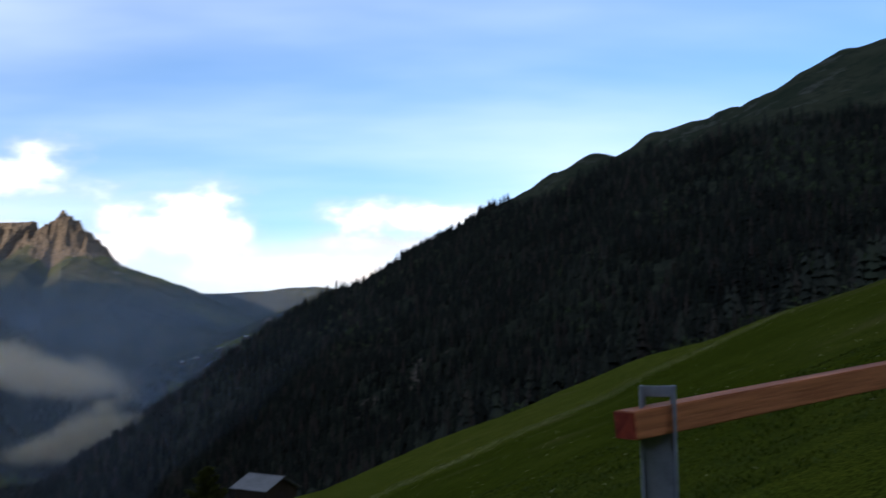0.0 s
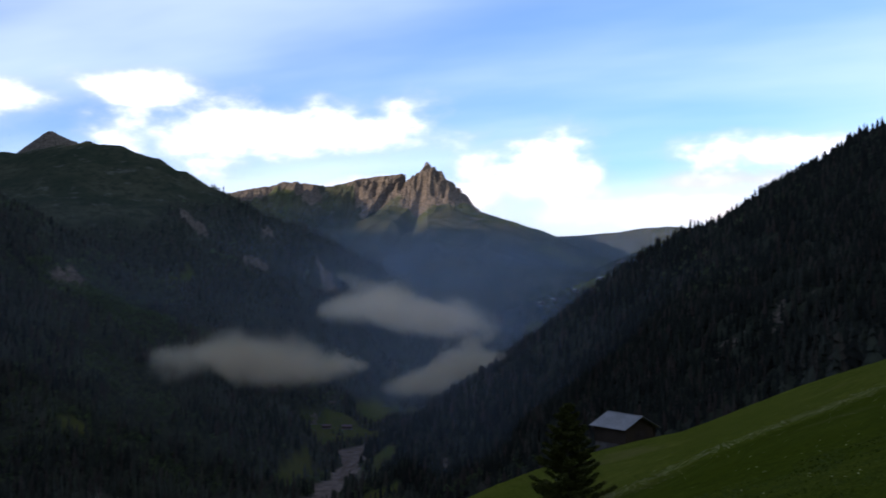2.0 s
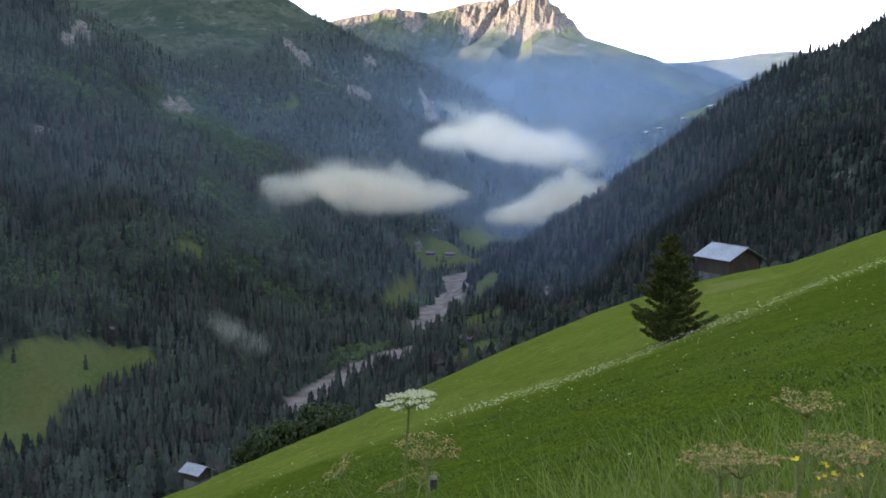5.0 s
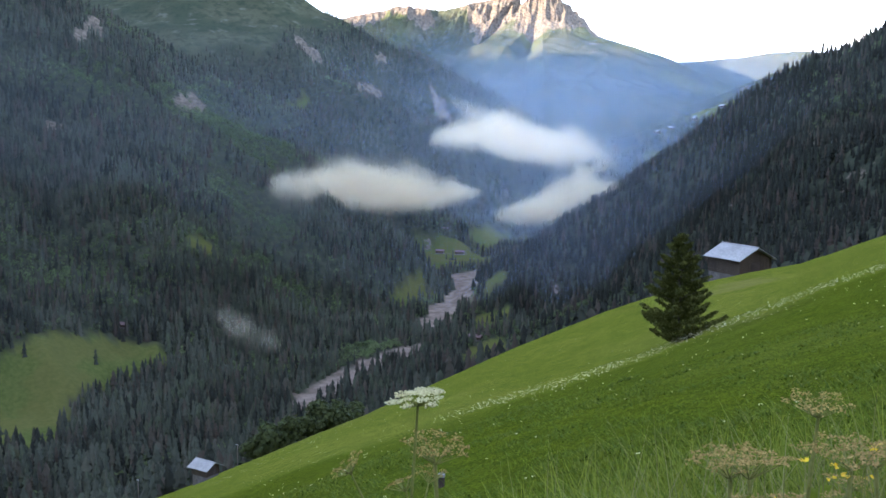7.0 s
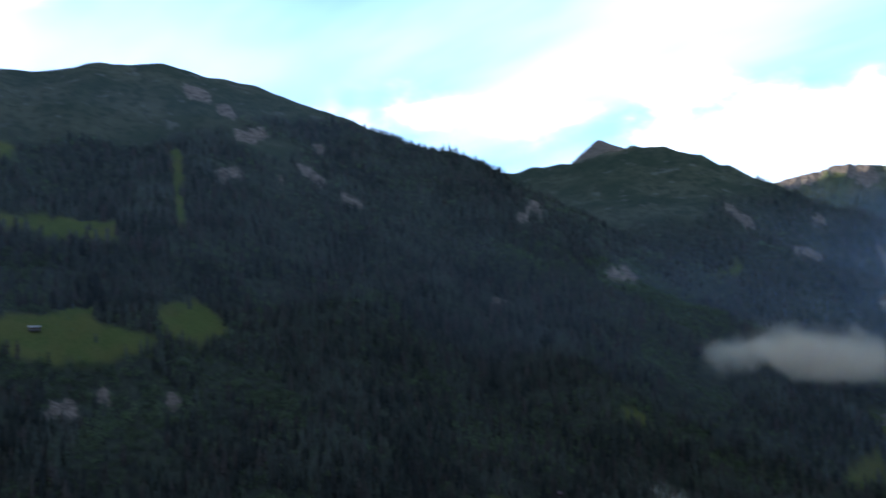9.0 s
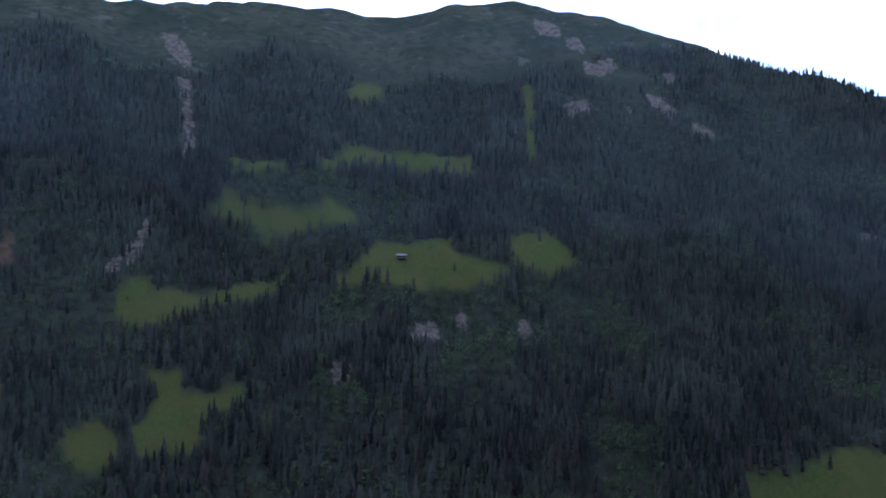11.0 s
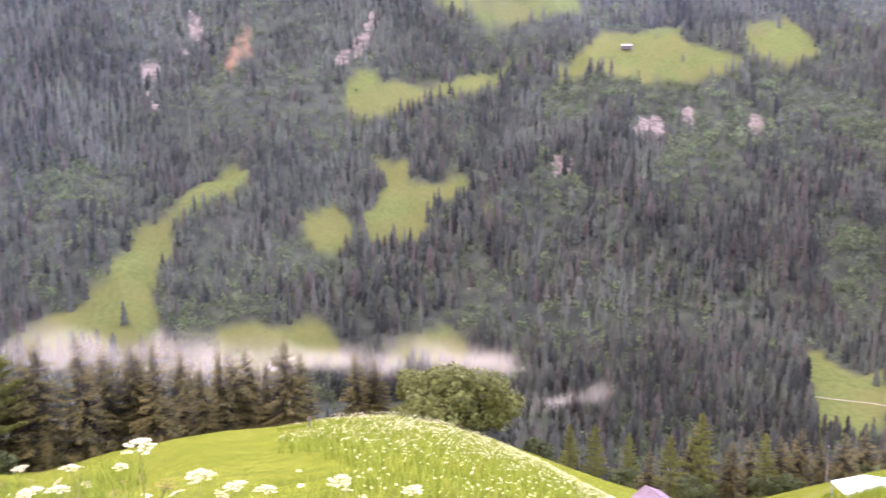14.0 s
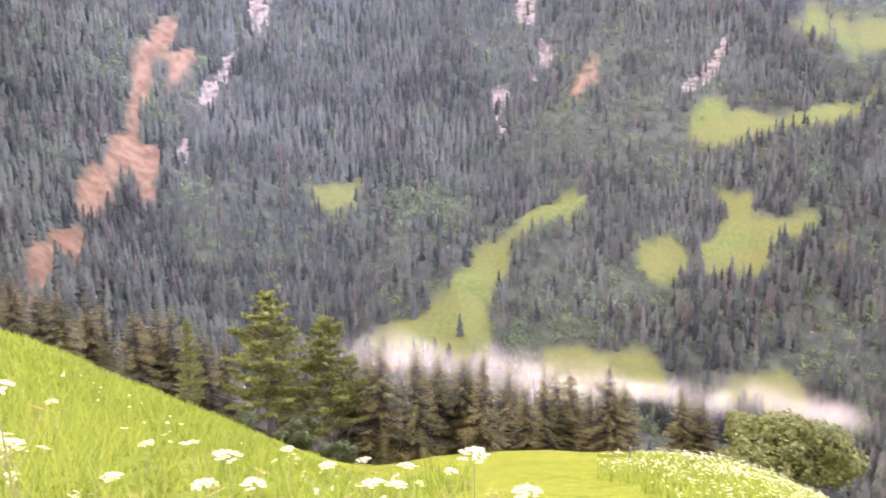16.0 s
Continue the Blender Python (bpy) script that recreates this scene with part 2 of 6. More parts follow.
def massifs(x, y):
    """Heights of the separate land forms, one above another."""
    out = []
    d, h = from_crest(x, y, OPPOSITE)
    gully = ridged(x + 0.3 * y, y, 330, 4, 31)
    relief = smooth(d, 40, 420)
    out.append(h - 0.545 * d + 26 * gully * relief + 30 * fbm(x, y, 420, 3, 41) * relief)
    d, h = from_crest(x, y, DOME)
    out.append(h - 0.60 * d + 0.10 * np.clip(d - 500, 0, None) + 26 * ridged(x, y, 300, 4, 51) * smooth(d, 60, 500))
    d, h = from_crest(x, y, HORN)
    out.append(h - 0.85 * d)
    d, h = from_crest(x, y, PEAK)
    cliff = np.where(d < 260, 0.92 * d, 239 + 0.40 * (d - 260))
    out.append(h - cliff + 16 * ridged(x, y, 260, 3, 61) * smooth(d, 30, 260))
    d, h = from_crest(x, y, FAR_RIDGE)
    out.append(h - 0.55 * d + 20 * ridged(x, y, 300, 3, 71) * smooth(d, 30, 200))
    d, h = from_crest(x, y, VILLAGE)
    out.append(h - 0.36 * d + 14 * fbm(x, y, 260, 4, 81) * smooth(d, 20, 200))
    d, h = from_crest(x, y, WOODED, 0.66)
    out.append(h - 0.66 * d + 22 * ridged(x, y, 280, 4, 91) * smooth(d, 40, 360))
    # the added ridges out of view that block the sun
    d, h = from_crest(x, y, BEHIND_BLOCKER)
    behind = h - 0.80 * d + 20 * ridged(x, y, 300, 3, 101)
    d, h = from_crest(x, y, WEST_BLOCKER)
    out.append(np.maximum(behind, h - 0.7 * d))
    along = -0.42 * x + 0.906 * y
    out.append(FLOOR + 0.03 * np.clip(along - 1700, 0, None) + 2.0 * fbm(x, y, 120, 3, 111))
    out.append(np.where(np.hypot(x, y) < 1500, hay_meadow(x, y), -999.0))
    crag = 5 * fbm(x, y, 75, 4, 17) * smooth(np.hypot(x, y), 420, 600)
    for k in (0, 1, 2, 4, 6):
        out[k] = out[k] + crag * (1.0 if k < 4 else 1.3)
    return np.stack(out)


def height(x, y):
    x, y = np.asarray(x, float), np.asarray(y, float)
    return massifs(x, y).max(axis=0)


def ground_at(x, y):
    return float(height(np.array([x]), np.array([y]))[0])


# ---- materials ----
def material(name):
    m = bpy.data.materials.new(name)
    m.use_nodes = True
    return m, Nodes(m.node_tree)


def finish(n, colour, rough=0.9, bump=None, strength=0.5, distance=0.1, **more):
    b = n.put("ShaderNodeBsdfPrincipled", Base_Color=colour, Roughness=rough, **({"Specular_IOR_Level": 0.3} | more))
    if bump is not None:
        n.plug(b.inputs["Normal"], n.put("ShaderNodeBump", Strength=strength, Distance=distance, Height=bump).outputs[0])
    n.put("ShaderNodeOutputMaterial", Surface=b)


def ground_material():
    m, n = material("valley_ground")
    at = lambda k: n.put("ShaderNodeAttribute", {"attribute_name": k}).outputs["Fac"]
    p = n.put("ShaderNodeNewGeometry").outputs["Position"]
    fine, mid, wide = n.noise(p, 2.2, 5.0, 0.65), n.noise(p, 0.09, 5.0), n.noise(p, 0.008, 5.0)
    floor = n.mix(n.ramp(mid, 0.3, 0.7), rgb(0.026, 0.029, 0.021), rgb(0.048, 0.054, 0.034))
    tuft, clump = n.noise(p, 3.6, 4.0, 0.7), n.noise(p, 0.75, 4.0, 0.6)
    blade_and_gap = n.noise(p, 20.0, 4.0, 0.75)
    pasture = n.mix(n.ramp(fine, 0.3, 0.7), rgb(0.052, 0.066, 0.005), rgb(0.092, 0.106, 0.008))
    pasture = n.mix(n.ramp(mid, 0.40, 0.74), pasture, rgb(0.112, 0.122, 0.016))
    hay = n.mix(n.ramp(fine, 0.3, 0.7), rgb(0.120, 0.134, 0.016), rgb(0.170, 0.178, 0.024))
    hay = n.mix(n.ramp(mid, 0.38, 0.72), hay, rgb(0.180, 0.178, 0.028))
    lush = n.mix(at("mown"), pasture, hay)
    # darker between tufts; the dark blade gaps are shade put into the colour
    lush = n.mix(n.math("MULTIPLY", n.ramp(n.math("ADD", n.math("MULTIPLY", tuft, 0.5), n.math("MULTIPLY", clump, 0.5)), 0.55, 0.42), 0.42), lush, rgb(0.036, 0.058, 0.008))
    lush = n.mix(n.math("MULTIPLY", n.ramp(blade_and_gap, 0.55, 0.42), 0.8), lush, rgb(0.016, 0.028, 0.003))
    lush = n.mix(n.math("MULTIPLY", n.ramp(blade_and_gap, 0.56, 0.70), 0.5), lush, rgb(0.170, 0.190, 0.018))
    lush = n.mix(n.math("MULTIPLY", n.ramp(n.noise(p, 0.035, 5.0, 0.6), 0.56, 0.68), 0.5), lush, rgb(0.150, 0.125, 0.045))
    far = n.mix(n.ramp(n.noise(p, 0.25, 6.0, 0.7), 0.3, 0.7), rgb(0.050, 0.066, 0.017), rgb(0.082, 0.094, 0.027))
    far = n.mix(n.math("MULTIPLY", n.ramp(n.noise(p, 0.016, 4.0, 0.6), 0.41, 0.57), 0.42), far, rgb(0.095, 0.082, 0.027))
    alpine = n.mix(n.ramp(wide, 0.35, 0.65), rgb(0.036, 0.044, 0.026), rgb(0.062, 0.064, 0.038))
    alpine = n.mix(n.math("MULTIPLY", n.ramp(n.noise(p, 0.045, 6.0, 0.7), 0.46, 0.62), 0.75), alpine, rgb(0.026, 0.034, 0.022))
    alpine = n.mix(n.math("MULTIPLY", n.ramp(n.noise(p, 0.020, 6.0, 0.7), 0.57, 0.66), 0.6), alpine, rgb(0.115, 0.105, 0.085))
    rock = n.mix(n.ramp(n.noise(p, 0.11, 8.0, 0.75), 0.38, 0.62), rgb(0.055, 0.045, 0.034), rgb(0.165, 0.134, 0.100))
    gravel = n.mix(n.ramp(n.noise(p, 0.06, 6.0, 0.7), 0.3, 0.7), rgb(0.10, 0.076, 0.058), rgb(0.21, 0.165, 0.130))
    c = n.mix(at("alpine"), floor, alpine)
    c = n.mix(at("clearing"), c, far)
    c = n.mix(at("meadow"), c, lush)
    edge = n.math("ADD", at("rock"), n.math("MULTIPLY", n.math("SUBTRACT", n.noise(p, 0.10, 6.0, 0.75), 0.5), 2.4))
    c = n.mix(n.ramp(edge, 0.45, 0.6), c, rock)
    c = n.mix(at("gravel"), c, gravel)
    c = n.mix(at("earth"), c, n.mix(n.ramp(mid, 0.3, 0.7), rgb(0.080, 0.045, 0.024), rgb(0.135, 0.082, 0.046)))
    finish(n, c, 1.0, n.noise(p, 2.4, 6.0, 0.7), 0.6, 0.14, Specular_IOR_Level=0.0)
    return m


def foliage_material(name, dark, light, warm):
    """Foliage that varies from bough to bough, tree to tree and stand to stand."""
    m, n = material(name)
    g = n.put("ShaderNodeNewGeometry")
    tree = n.put("ShaderNodeAttribute", {"attribute_name": "tree"}).outputs["Fac"]
    c = n.mix(tree, rgb(*dark), rgb(*light))
    c = n.mix(n.math("MULTIPLY", n.ramp(n.math("FRACT", n.math("MULTIPLY", tree, 7.31)), 0.62, 0.92), 0.6), c, rgb(*warm))
    c = n.mix(n.math("MULTIPLY", g.outputs["Random Per Island"], 0.22), c, rgb(*light))
    wide = n.noise(g.outputs["Position"], 0.011, 4.0, 0.6)
    c = n.mix(n.math("MULTIPLY", n.ramp(wide, 0.48, 0.64), n.math("MULTIPLY", n.ramp(tree, 0.0, 0.3), 0.6)), c, rgb(*[1.55 * v for v in light]))
    c = n.mix(n.math("MULTIPLY", n.ramp(n.noise(g.outputs["Position"], 0.035, 4.0, 0.6), 0.52, 0.64), n.math("MULTIPLY", n.ramp(tree, 0.0, 0.3), 0.45)), c, rgb(1.3 * light[0], 1.5 * light[1], 1.1 * light[2]))
    c = n.mix(n.math("MULTIPLY", n.ramp(wide, 0.47, 0.33), 0.5), c, rgb(*[0.75 * v for v in dark]))
    out = n.put("ShaderNodeAttribute", {"attribute_name": "outward"}).outputs["Vector"]
    turn = n.vmath("NORMALIZE", n.vmath("ADD", n.vmath("MULTIPLY", out, (1.5, 1.5, 1.5)), g.outputs["Normal"]))
    b = n.put("ShaderNodeBsdfPrincipled", Base_Color=c, Roughness=0.95, Specular_IOR_Level=0.02, Normal=turn)
    n.put("ShaderNodeOutputMaterial", Surface=b)
    return m


M_GROUND = ground_material()
M_SPRUCE = foliage_material("far_spruce", (0.016, 0.017, 0.014), (0.046, 0.051, 0.036), (0.068, 0.049, 0.038))
M_BROAD = foliage_material("far_broadleaf", (0.045, 0.062, 0.027), (0.076, 0.097, 0.042), (0.08, 0.09, 0.04))


# ---- ground ----
YAWS = np.concatenate([np.arange(-30, 137, 0.25), np.arange(139, 330, 3.0)])
RINGS = np.concatenate([[0.004], np.geomspace(0.35, 600, 180, endpoint=False), np.geomspace(600, 4960, 165)])

PLOTS = {"glade": [], "stone": [], "earth": [], "leaf": [], "gravel": []}


def plot(kind, *corners):
    """One plot of land by the corners of its outline in the plan."""
    PLOTS[kind].append(np.array(corners, float))


# Forest glades and mown clearings
plot("glade", (-1138, 45), (-1144, 71), (-1141, 92), (-1135, 104), (-1137, 157), (-1146, 206), (-1146, 228), (-1114, 210), (-1123, 135), (-1117, 113), (-1120, 102), (-1131, 95), (-1130, 48))
plot("glade", (-1002, 173), (-1029, 210), (-1076, 231), (-1082, 254), (-1050, 265), (-1086, 301), (-1094, 332), (-1040, 308), (-997, 316), (-973, 357), (-950, 345), (-961, 310), (-973, 271), (-990, 171))
plot("glade", (-1070, 391), (-1071, 442), (-1005, 438), (-975, 437), (-966, 417), (-960, 398), (-973, 380), (-987, 366))
plot("glade", (-941, -57), (-962, -50), (-985, -36), (-991, -17), (-968, -15), (-983, 60), (-1032, 93), (-1053, 127), (-1020, 121), (-981, 89), (-965, 36), (-953, 13), (-936, -13), (-937, -46))
plot("glade", (-862, -16), (-856, 8), (-830, 11), (-824, 29), (-825, 59), (-815, 64), (-809, 39), (-788, 24), (-775, 18), (-766, 1), (-760, -27), (-778, -33), (-810, -14), (-834, -12))
plot("glade", (-777, -76), (-793, -56), (-766, -36), (-750, -45), (-743, -66), (-759, -77))
plot("glade", (-616, -261), (-630, -241), (-640, -222), (-653, -216), (-663, -205), (-688, -210), (-713, -203), (-740, -201), (-749, -189), (-765, -176), (-742, -178), (-711, -173), (-679, -177), (-661, -175), (-626, -164), (-612, -163), (-601, -251))
plot("glade", (-765, -180), (-784, -164), (-828, -147), (-839, -140), (-796, -123), (-781, -125), (-771, -156), (-756, -174))
plot("glade", (-633, -129), (-633, -107), (-637, -82), (-646, -54), (-632, -44), (-618, -40), (-608, -90), (-617, -126))
plot("glade", (-631, -10), (-634, 5), (-639, 29), (-636, 41), (-608, 42), (-613, -10))
plot("glade", (-609, 276), (-609, 289), (-574, 281), (-560, 290), (-562, 305), (-532, 294), (-513, 291), (-499, 278), (-481, 265), (-469, 242), (-487, 229), (-537, 250))
plot("glade", (-730, -345), (-748, -333), (-775, -320), (-753, -316), (-737, -324), (-728, -338))
plot("glade", (-779, 68), (-797, 78), (-785, 85), (-773, 75))
plot("glade", (-1249, 196), (-1364, 250), (-1366, 275), (-1366, 342), (-1267, 410), (-1201, 388), (-1243, 357), (-1315, 288), (-1296, 253), (-1234, 197))
plot("glade", (-1267, 75), (-1194, 87), (-1238, 148), (-1203, 141), (-1181, 76))
plot("glade", (-1552, 593), (-1548, 608), (-1404, 557), (-1246, 494), (-1247, 484), (-1413, 545))
plot("glade", (-1536, 281), (-1695, 331), (-1671, 374), (-1578, 347), (-1512, 287))
plot("glade", (-645, 428), (-646, 444), (-644, 479), (-659, 514), (-657, 532), (-655, 579), (-655, 626), (-632, 642), (-641, 613), (-619, 552), (-603, 513), (-581, 491), (-528, 435), (-580, 396), (-635, 425))
plot("glade", (-765, 816), (-753, 853), (-737, 846), (-745, 813))
plot("glade", (-1359, 1758), (-1364, 1854), (-1372, 1882), (-1331, 1860), (-1342, 1814))
plot("glade", (-861, 1530), (-827, 1542), (-776, 1578), (-680, 1470), (-662, 1416), (-714, 1369), (-640, 1168))
plot("glade", (-630, 1053), (-630, 1095), (-624, 1130), (-608, 1115), (-594, 1052), (-559, 946))
plot("glade", (-807, 1618), (-799, 1726), (-770, 1758), (-742, 1675), (-772, 1616))
plot("glade", (-467, 928), (-483, 1024), (-446, 1024), (-442, 996), (-447, 939))
plot("glade", (-413, 823), (-410, 893), (-407, 916), (-373, 848), (-373, 800), (-380, 769))
plot("glade", (-648, 572), (-651, 622), (-632, 642), (-616, 634), (-608, 587), (-599, 539), (-591, 503), (-608, 524))
plot("glade", (-522, 1103), (-497, 1126), (-492, 1102), (-506, 1086))
# Bare rock faces
plot("stone", (-910, 231), (-926, 259), (-886, 249), (-885, 226))
plot("stone", (-924, 275), (-932, 294), (-910, 287), (-912, 275))
plot("stone", (-894, 336), (-893, 345), (-880, 340), (-884, 334))
plot("stone", (-847, 142), (-850, 156), (-841, 155), (-836, 141))
plot("stone", (-1014, -63), (-1036, -55), (-1053, -38), (-1085, -27), (-1102, -20), (-1064, -25), (-1030, -37), (-995, -53))
plot("stone", (-1040, -221), (-1058, -211), (-1049, -200), (-1038, -214))
plot("stone", (-1022, -222), (-1028, -213), (-1012, -211), (-1008, -219))
plot("stone", (-984, -250), (-991, -241), (-974, -236), (-971, -247))
plot("stone", (-940, -238), (-947, -229), (-909, -222), (-915, -232))
plot("stone", (-700, 49), (-698, 54), (-678, 53), (-677, 49))
plot("stone", (-1114, -260), (-1119, -232), (-1088, -232), (-1095, -249))
plot("stone", (-1039, -224), (-1062, -215), (-1051, -202), (-1031, -218))
plot("stone", (-986, -254), (-993, -243), (-975, -239), (-973, -249))
plot("stone", (-954, -246), (-954, -234), (-910, -226), (-926, -238))
plot("stone", (-992, -538), (-1003, -511), (-962, -501), (-939, -502), (-950, -517))
plot("stone", (-800, -497), (-819, -491), (-841, -493), (-908, -515), (-934, -517), (-928, -509), (-841, -483), (-798, -482), (-790, -487))
plot("stone", (-710, -462), (-738, -464), (-706, -447), (-696, -450))
plot("stone", (-1841, -9), (-1846, 18), (-1760, 41), (-1648, 38), (-1712, 20), (-1778, 0))
plot("stone", (-1570, 17), (-1543, 34), (-1368, 33), (-1230, 29), (-1233, 22), (-1362, 21))
plot("stone", (-1026, -59), (-1047, -45), (-1061, -33), (-1052, -31), (-1022, -47))
plot("stone", (-1936, 768), (-1866, 797), (-1815, 783), (-1848, 741))
plot("stone", (-1812, 786), (-1784, 810), (-1738, 801), (-1771, 778))
plot("stone", (-1673, 761), (-1698, 838), (-1641, 818), (-1591, 742))
plot("stone", (-1424, 607), (-1439, 663), (-1415, 658), (-1414, 618))
plot("stone", (-1456, 741), (-1456, 757), (-1426, 742), (-1428, 728))
plot("stone", (-1496, 796), (-1489, 823), (-1429, 819), (-1388, 808), (-1425, 792))
plot("stone", (-1649, 917), (-1652, 949), (-1557, 894), (-1566, 875))
plot("stone", (-1275, 1119), (-1517, 1364), (-1644, 1530), (-1485, 1378), (-1259, 1124))
plot("stone", (-1099, 919), (-1093, 938), (-1076, 921), (-1043, 874))
plot("stone", (-1374, 817), (-1365, 865), (-1348, 849), (-1362, 813))
plot("stone", (-1152, 1218), (-1322, 1448), (-1255, 1415), (-1151, 1274), (-1088, 1163))
plot("stone", (-1095, 912), (-1084, 942), (-1073, 926), (-1041, 871))
plot("stone", (-1568, 2113), (-1475, 2100), (-1431, 2061), (-1441, 2013), (-1533, 2078))
plot("stone", (-1354, 2091), (-1299, 2142), (-1276, 2075), (-1284, 1996))
plot("stone", (-1228, 2258), (-1170, 2227), (-1107, 2150), (-1112, 2099), (-1187, 2195))
plot("stone", (-1407, 2263), (-1412, 2317), (-1366, 2255), (-1373, 2217))
# The red earth slide and its branches
plot("earth", (-796, -550), (-864, -579), (-886, -579), (-906, -570), (-859, -557), (-802, -540), (-784, -534), (-737, -513), (-687, -484), (-712, -482), (-710, -475), (-660, -448), (-641, -448), (-662, -476), (-627, -466), (-584, -448), (-559, -449), (-588, -463), (-656, -489), (-756, -530))
plot("earth", (-810, -536), (-873, -537), (-816, -512), (-800, -527))
plot("earth", (-524, -439), (-534, -439), (-515, -428), (-534, -421), (-526, -412), (-486, -395), (-469, -393), (-445, -382), (-429, -380), (-401, -362), (-379, -353), (-358, -348), (-392, -374), (-425, -380), (-444, -391), (-487, -415))
plot("earth", (-997, -172), (-1021, -158), (-1031, -153), (-991, -159), (-978, -166))
# Leafy stands
plot("leaf", (-866, 243), (-882, 275), (-857, 295), (-815, 302), (-784, 297), (-779, 275), (-751, 231), (-781, 220), (-812, 220))
plot("leaf", (-980, 153), (-968, 186), (-966, 269), (-928, 317), (-913, 342), (-867, 343), (-833, 303), (-882, 281), (-937, 262), (-930, 202), (-907, 153), (-896, 129))
plot("leaf", (-894, 129), (-857, 144), (-819, 158), (-786, 162), (-793, 139), (-817, 118))
plot("leaf", (-948, -178), (-997, -172), (-1034, -154), (-1076, -136), (-1086, -122), (-1059, -128), (-1003, -150), (-923, -162))
plot("leaf", (-738, -91), (-742, -62), (-713, -52), (-692, -75), (-705, -92))
plot("leaf", (-736, 43), (-708, 67), (-670, 71), (-640, 56), (-647, 41), (-691, 48))
plot("leaf", (-768, -192), (-771, -163), (-831, -137), (-796, -120), (-773, -124), (-751, -155), (-742, -175))
plot("leaf", (-718, 341), (-710, 390), (-643, 357), (-635, 319), (-669, 320))
plot("leaf", (-941, 370), (-911, 430), (-849, 459), (-792, 419), (-856, 395), (-909, 370))
plot("leaf", (-1191, 1196), (-1420, 1603), (-1284, 1536), (-1268, 1610), (-955, 1302), (-864, 1122), (-938, 1107), (-1045, 1097))
plot("leaf", (-1229, 1018), (-1180, 1081), (-1119, 1037), (-1177, 996))
plot("leaf", (-911, 1023), (-822, 1066), (-724, 1009), (-753, 951), (-821, 943))
plot("leaf", (-516, 762), (-502, 812), (-479, 842), (-466, 754), (-475, 701))
FAR_FIELDS = [(-701, 2623, 87, 47, 14), (-626, 2979, 115, 44, 11), (-2100, 3594, 30, 30, 10)]
# Gravel banks of the river
plot("gravel", (-667, 1296), (-647, 1353), (-535, 1115), (-517, 1046), (-491, 953), (-486, 890), (-515, 915), (-534, 992), (-557, 1015), (-562, 1075), (-593, 1153))
plot("gravel", (-433, 579), (-457, 620), (-469, 666), (-471, 723), (-474, 789), (-466, 828), (-479, 871), (-446, 800), (-439, 730), (-438, 671), (-431, 620), (-402, 565))


def patches(x, y, rows, edge=0.35):
    total = np.zeros(np.shape(x))
    for px, py, a, b, turn in rows:
        c, s = math.cos(radians(turn)), math.sin(radians(turn))
        u, v = ((x - px) * c + (y - py) * s) / a, (-(x - px) * s + (y - py) * c) / b
        wob = 0.28 * fbm(x, y, max(a, b) * 0.5, 3, int(abs(px)) % 97)
        total = np.maximum(total, smooth(1.15 - np.hypot(u, v) + wob, 0, edge))
    return total


def inside(x, y, outline, edge, rag):
    """How far a place lies inside an outline with ragged edges, 0 to 1."""
    out = np.zeros(np.shape(x))
    lo, hi = outline.min(axis=0) - 25, outline.max(axis=0) + 25
    k = np.nonzero((x > lo[0]) & (x < hi[0]) & (y > lo[1]) & (y < hi[1]))[0]
    if not len(k):
        return out
    px, py = x[k], y[k]
    gap, within = np.full(len(k), 1e9), np.zeros(len(k), bool)
    for (ax, ay), (bx, by) in zip(outline, np.roll(outline, -1, axis=0)):
        dx, dy = bx - ax, by - ay
        t = np.clip(((px - ax) * dx + (py - ay) * dy) / (dx * dx + dy * dy + 1e-9), 0, 1)
        gap = np.minimum(gap, np.hypot(px - ax - t * dx, py - ay - t * dy))
        within ^= ((ay > py) != (by > py)) & (px < ax + (py - ay) * dx / (dy if abs(dy) > 1e-9 else 1e-9))
    out[k] = smooth(np.where(within, gap, -gap) + rag * fbm(px, py, 17, 3, 77), -edge, edge)
    return out


def plots_at(x, y, kind, edge, rag, down=0.0):
    """The plots of one kind; down: how far they run on under the treetops that stand below them."""
    total = np.zeros(np.shape(x))
    r = np.hypot(x, y) + 1e-6
    for outline in PLOTS[kind]:
        total = np.maximum(total, inside(x, y, outline, edge, rag))
        if down:
            total = np.maximum(total, inside(x * (1 + down / r), y * (1 + down / r), outline, edge, rag))
    return total


